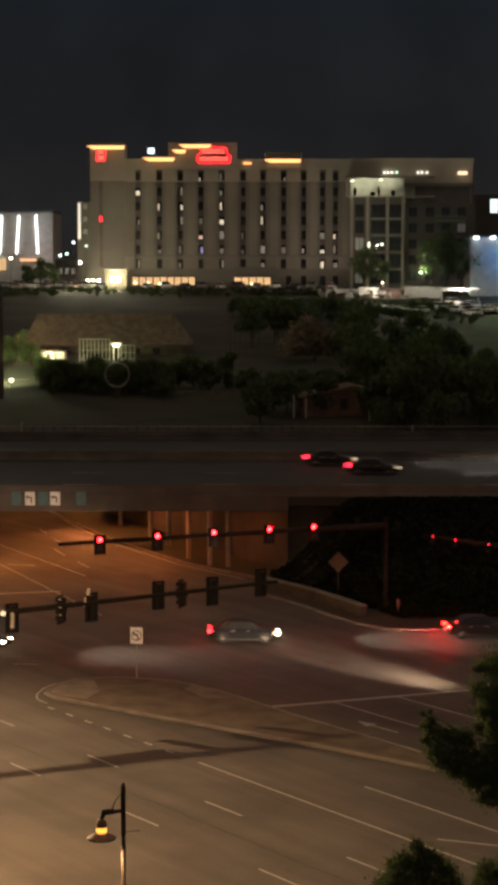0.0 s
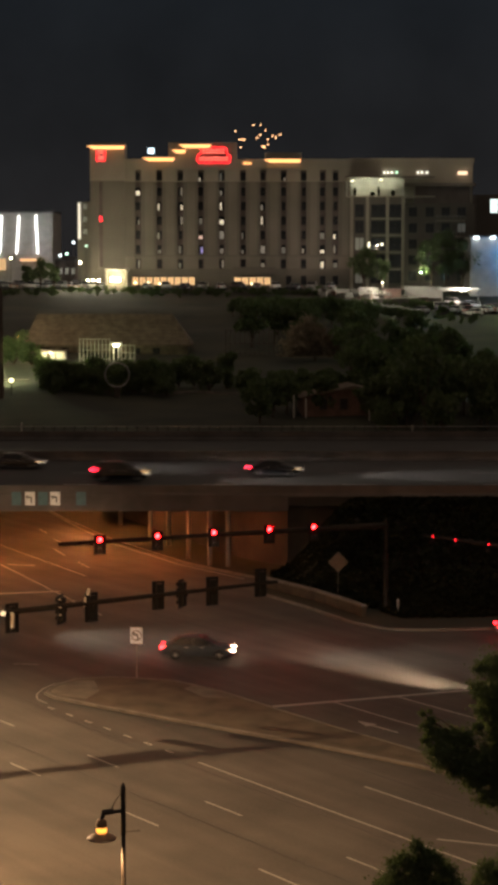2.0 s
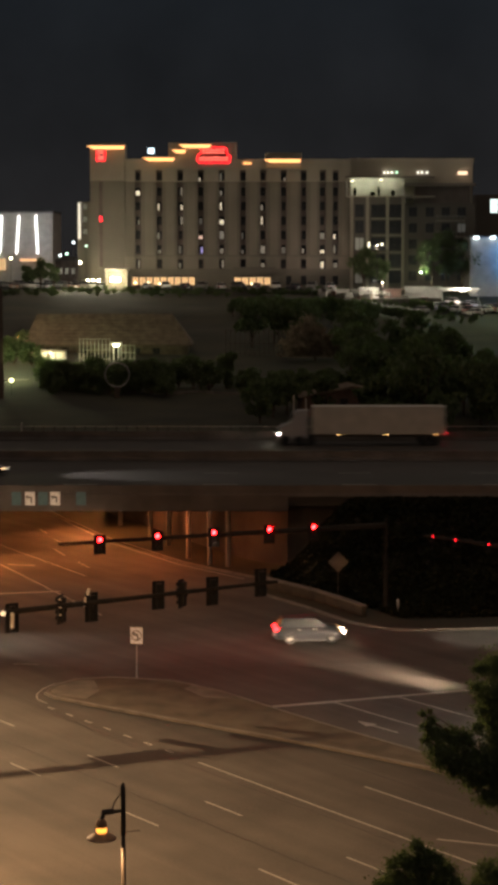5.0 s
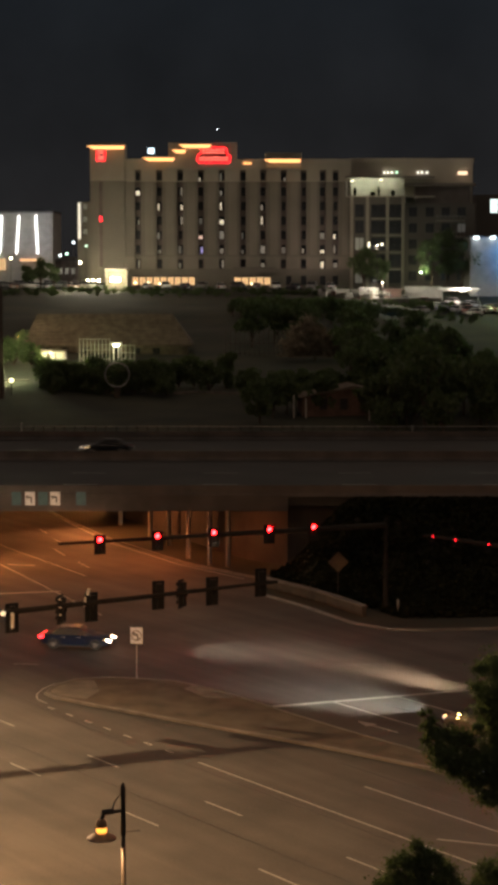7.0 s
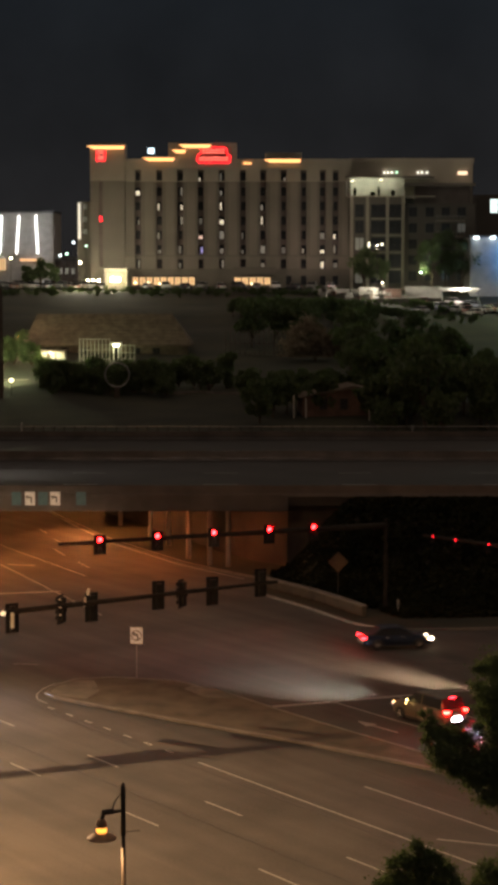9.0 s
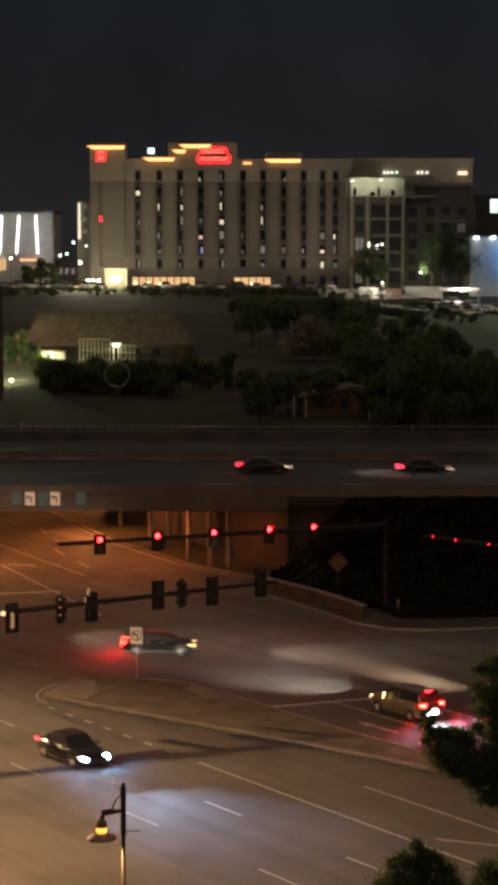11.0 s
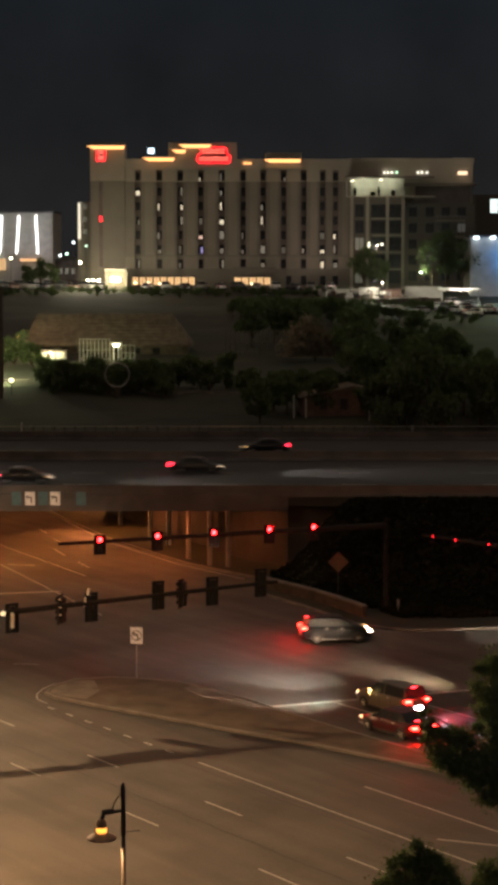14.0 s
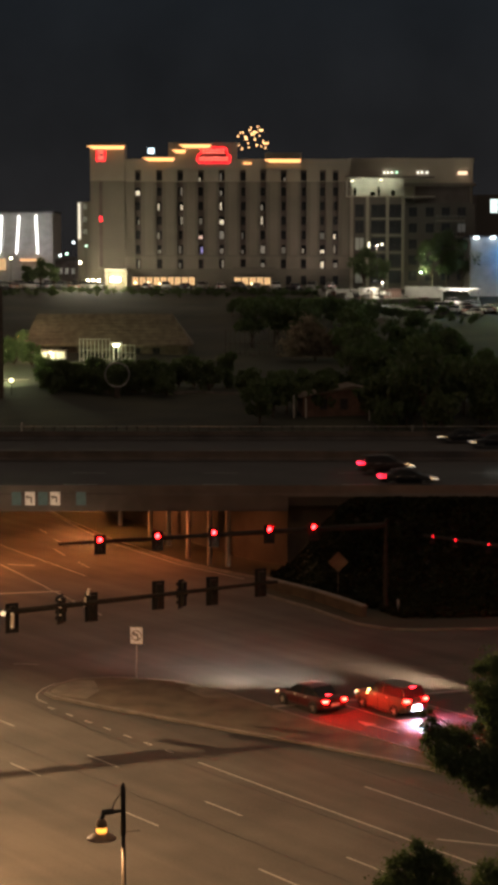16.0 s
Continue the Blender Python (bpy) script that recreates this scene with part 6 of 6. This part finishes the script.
def highway(ob, t, x, y, v, turn=0.0):
    """Constant speed along the highway; at time t at x."""
    walk(ob, [(0, pose(x - v * t, y, 6.31, 0, 0, turn)), (16, pose(x + v * (16 - t), y, 6.31, 0, 0, turn))])


def junction_cars():
    grp = "cars crossing the junction"
    drive(car("sedan", "dark sedan crossing the junction with lights on", (0.014, 0.014, 0.017), group=grp, beam=G_BEAM), [(0, -0.34, 131.65, 0), (0.5, 4.65, 131.75, 4), (1.2, 11.8, 132.66, 6), (1.8, 17.45, 133.3, 6), (16, 151, 146, 5)])
    drive(car("sedan", "blue-grey sedan crossing the junction with lights on", (0.055, 0.065, 0.075), group=grp, beam=G_BEAM), [(0, -18.2, 129.28, -14), (0.9, -12.03, 127.36, -13), (1.5, -7.45, 126.5, -7), (2.1, -2.41, 126.06, -2), (2.7, 2.81, 126.1, 5), (3.5, 9.78, 127.36, 13), (4.0, 13.97, 128.7, 15), (5, 22.6, 130.6, 9), (16, 122, 141, 6)])
    drive(car("pickup", "dark grey sport utility car crossing the junction", (0.03, 0.031, 0.034), suv=True, group=grp, beam=G_BEAM), [(0, -39, 141, -14), (2.5, -16.92, 135.3, -22), (3.0, -13.18, 133.49, -22), (3.5, -9.57, 131.9, -15), (4.2, -3.45, 130.95, 2), (6.3, 16.53, 133.07, 6), (16, 110, 142, 6)])
    drive(car("sedan", "dark sedan leaving the junction with brake lights on", (0.05, 0.03, 0.03), "brake", group=grp, beam=G_BEAM), [(0, 15.78, 133.28, 5), (0.3, 18.5, 133.5, 5), (16, 161, 147, 5)])
    drive(car("sedan", "deep blue sedan crossing the junction with lights on", (0.008, 0.013, 0.032), group=grp, beam=G_BEAM), [(0, -70, 137, -5), (6.3, -17.23, 130.45, -8), (7.0, -11.4, 129.47, -8), (7.5, -6.39, 128.89, -5), (8.0, -1.34, 128.51, -1), (8.5, 4.18, 128.7, 5), (9.0, 9.72, 129.47, 10), (9.2, 11.91, 130.0, 12), (10.2, 22.6, 131.6, 8), (16, 86, 138.5, 6)])
    drive(car("sedan", "dark sedan braking with an amber side lamp lit", (0.008, 0.007, 0.007), "brake", heads=G_TURN, group=grp, beam=G_BEAM), [(0, -141, 131, 0), (11.3, -2.14, 127.55, -1), (12.0, 6.5, 127.4, 4), (12.5, 12.6, 128.31, 11), (12.9, 17.92, 129.5, 11), (16, 59, 135.5, 7)])
    drive(car("pickup", "black sport utility car turning through the junction, braking", (0.012, 0.012, 0.014), "brake", suv=True, group=grp, beam=G_BEAM), [(0, -128, 146, 0), (9.0, -38, 143, -8), (11.3, -17.56, 136.01, -23), (12.0, -12.17, 133.48, -20), (12.5, -8.07, 132.04, -13), (13.0, -3.65, 131.43, -5), (13.5, 1.1, 131.23, 1), (14.0, 5.83, 131.64, 8), (14.5, 10.54, 132.7, 9), (15.0, 15.81, 133.48, 7), (16, 26.35, 134.72, 6)])


def along(n, s):
    q = N * n + U * s
    return q.x, q.y


def approach_cars():
    back = 180 + TURN
    w = car("hatchback", "pale car waiting at the stop line, brake lights on", (0.13, 0.105, 0.078), "brake", suv=True, heads=G_WINPINK, plate=True, group="cars waiting at the stop line", beam=G_BEAMWAIT, tilt=3.1, rise=0.0046)
    part("mirror_lamp", box(B(), 0.66, 0.717, 0.96, 1.08, 1.17, 1.27), G_MIRROR, w, "lit amber mirror repeater")
    part("side_repeater", box(B(), 0.86, 0.94, 0.90, 0.93, 0.95, 1.02), G_MIRROR, w, "lit amber side repeater")
    drive(w, [(t, *along(71.6, s - 2.35), back) for t, s in ((0, 20), (4.0, -45), (6.3, -72), (7.0, -75.4), (7.5, -76.9), (8.0, -78.0), (8.5, -78.95), (9.0, -79.75), (10.0, -80.9), (11.3, -81.95), (12.0, -82.4), (12.5, -82.6), (14.5, -83.05), (16, -83.1))])
    g = car("sedan", "dark red car braking at the stop line", (0.08, 0.02, 0.02), "brake", heads=G_WINPINK, group="cars waiting at the stop line", beam=G_BEAM, tilt=4.0, rise=0.0034)
    drive(g, [(t, *along(68.4, s - 2.35), back) for t, s in ((0, 95), (9.0, -15), (12.0, -60), (13.5, -74.6), (14.0, -78.7), (14.5, -81.6), (15.0, -83.85), (15.5, -85.55), (16, -86.45))])
    k = car("sports_car", "dark car with blue-white headlights driving towards the trees", (0.008, 0.009, 0.011), "tail", heads=G_XENON, beam=G_BEAMBLUE)
    drive(k, [(t, *along(51.1, s - 2.25), TURN) for t, s in ((0, -255), (9.0, -117), (11.3, -79.4), (11.5, -76.3), (12.0, -68.6), (12.5, -60.97), (16, -7.5))])


def highway_cars():
    grp = "cars on the highway"
    for t, x, y, v, c, suv in ((0, 7.6, 184.0, 27, (0.1, 0.1, 0.1), False), (0, 11.2, 176.7, 27, (0.12, 0.12, 0.13), False), (1.5, -11.0, 175.4, 26.5, (0.05, 0.05, 0.06), False), (2.7, 8.1, 171.0, 27.5, (0.1, 0.1, 0.11), True), (2.5, -5.5, 181.5, 31.7, (0.2, 0.2, 0.2), False),
                               (6.3, 11.1, 175.7, 27, (0.06, 0.05, 0.05), False), (11.3, 8.1, 177.4, 22.5, (0.15, 0.15, 0.15), False), (11.3, 23.3, 176.0, 25, (0.15, 0.1, 0.1), False), (12.5, -10.4, 169.4, 27, (0.1, 0.1, 0.1), False), (12.5, -4.4, 177.6, 28.5, (0.1, 0.05, 0.05), True),
                               (14.5, 9.9, 177.6, 29.3, (0.1, 0.1, 0.12), False), (14.5, -6.6, 169.4, 25.5, (0.3, 0.3, 0.3), False), (16, 12.3, 176.7, 27.3, (0.15, 0.1, 0.1), True), (16, 13.6, 168.1, 24.6, (0.1, 0.1, 0.1), False)):
        highway(car("highway_car", "car passing on the highway with lights on", tuple(0.16 * q for q in c), "far", suv=suv, heads=G_HEADFAR, group=grp, beam=G_BEAMFAR), t, x, y, v)
    away = car("highway_car", "dark car on the far carriageway with red tail lights", (0.015, 0.015, 0.017), "far", heads=G_WINDIM, group=grp)
    highway(away, 14.5, -11.9, 195.6, -27, 180)
    for t, x, y, v in ((11.4, 22.3, 206.0, -26.5), (12.5, -4.0, 199.0, -26.0), (7.0, -14.1, 195.6, -29), (16, 22.3, 206.4, -26), (16, 25.0, 201.0, -27)):
        highway(car("highway_car", "oncoming car on the far carriageway with headlights", (0.02, 0.02, 0.022), "oncoming", heads=G_HEADFAR, group=grp), t, x, y, v, 180)
    tr = truck("box_truck", "pale box trailer truck on the far carriageway")
    walk(tr, [(t, pose(x, 204.6, 6.31, 0, 0, 180)) for t, x in ((0, 128), (4.0, 31.8), (4.2, 27.8), (6.3, -25.6), (6.5, -31.5), (16, -290))])


def fireworks():
    """Bursts above the hotel roof: sparks climb from behind the roof, spread and drop back."""
    #          start  centre      colour            name     count  left  right  low  high  spread  drop from, to   seed
    bursts = ((1.66, -0.1, 49.6, (1.0, 0.50, 0.22), "orange", 20, -5.6, 10.5, -0.5, 6.0, 0.50, 2.45, 2.9, 31),
              (6.02, 1.8, 50.8, (0.72, 1.0, 0.66), "green-white", 18, -5.0, 5.0, -0.6, 5.6, 0.28, 6.54, 6.70, 32),
              (7.12, 5.5, 50.2, (1.0, 0.30, 0.28), "red", 5, -7.0, 7.0, 0.6, 3.2, 0.25, 7.50, 7.62, 33),
              (11.1, 2.4, 50.6, (1.0, 0.32, 0.50), "pink", 14, -8.0, 7.0, -0.2, 4.2, 0.35, 11.72, 11.95, 34),
              (14.68, 1.8, 50.2, (0.80, 1.0, 0.82), "white", 8, -9.0, 8.0, 0.2, 3.8, 0.35, 15.15, 15.4, 35),
              (15.84, 0.6, 49.8, (1.0, 0.52, 0.20), "golden", 36, -3.6, 3.9, -0.8, 4.2, 0.16, 16.5, 17.0, 36))
    for t0, cx, cz, col, tone, count, left, right, low, high, spread, d0, d1, seed in bursts:
        r = random.Random(seed)
        g = glow("firework_glow", col, 4.5)
        base = None
        for i in range(count):
            if base is None:
                bm = B()
                bmesh.ops.create_icosphere(bm, subdivisions=1, radius=0.17)
                base = part("firework_spark", bm, g)
                o = base
            else:
                o = new("firework_spark", base.data)
            tagged(o, "small glowing %s firework spark above the hotel roof" % tone, "firework spark", "firework sparks")
            a, q = r.uniform(0, math.pi), math.sqrt(r.uniform(0.04, 1.0))
            dx = (right if math.cos(a) > 0 else -left) * math.cos(a) * q
            dz = low + (high - low) * math.sin(a) * q
            y = 440 + r.uniform(-4, 4)
            rest = 33.0 + r.uniform(-3, 3)
            drop = r.uniform(d0, d1)
            rows = [(0, cx, rest), (t0 - 0.3, cx, rest), (t0, cx, cz - 1.5), (t0 + spread * 0.45, cx + dx * 0.62, cz + dz * 0.72), (t0 + spread, cx + dx, cz + dz)]
            if drop + 0.4 < 16:
                rows += [(drop, cx + dx * 1.12, cz + dz * 0.9), (drop + 0.12, cx + dx * 1.12, rest + 4), (drop + 0.4, cx + dx * 1.12, rest), (16, cx + dx * 1.12, rest)]
            elif rows[-1][0] < 15.99:
                rows.append((16, *rows[-1][1:]))
            walk(o, [(t, pose(x, y, z)) for t, x, z in rows])
    singles = (((0, 2.0, 33), (14.4, 2.0, 33), (14.75, 2.0, 50.5), (15.0, 2.0, 54.0), (15.3, 2.0, 56.5), (15.5, 2.0, 57.9), (15.7, 2.1, 58.5), (15.8, 2.1, 50), (15.9, 2.1, 33), (16, 2.1, 33)),
               ((0, 4.0, 33), (10.9, 4.0, 33), (11.2, 6.0, 52.0), (11.5, 6.7, 54.0), (12.0, 6.9, 54.6), (12.15, 7.0, 50), (12.25, 7.0, 33), (16, 7.0, 33)),
               ((0, -6.0, 33), (6.6, -6.0, 33), (6.9, -6.8, 52.6), (7.0, -7.0, 53.4), (7.1, -7.0, 51), (7.2, -7.0, 33), (16, -7.0, 33)))
    g = glow("firework_glow", (0.9, 0.95, 1.0), 3.5)
    for rows in singles:
        bm = B()
        bmesh.ops.create_icosphere(bm, subdivisions=1, radius=0.17)
        o = part("firework_spark", bm, g)
        tagged(o, "single white firework spark climbing over the roof", "firework spark", "firework sparks")
        walk(o, [(t, pose(x, 441, z)) for t, x, z in rows])


def motions():
    junction_cars()
    approach_cars()
    highway_cars()
    fireworks()


motions()
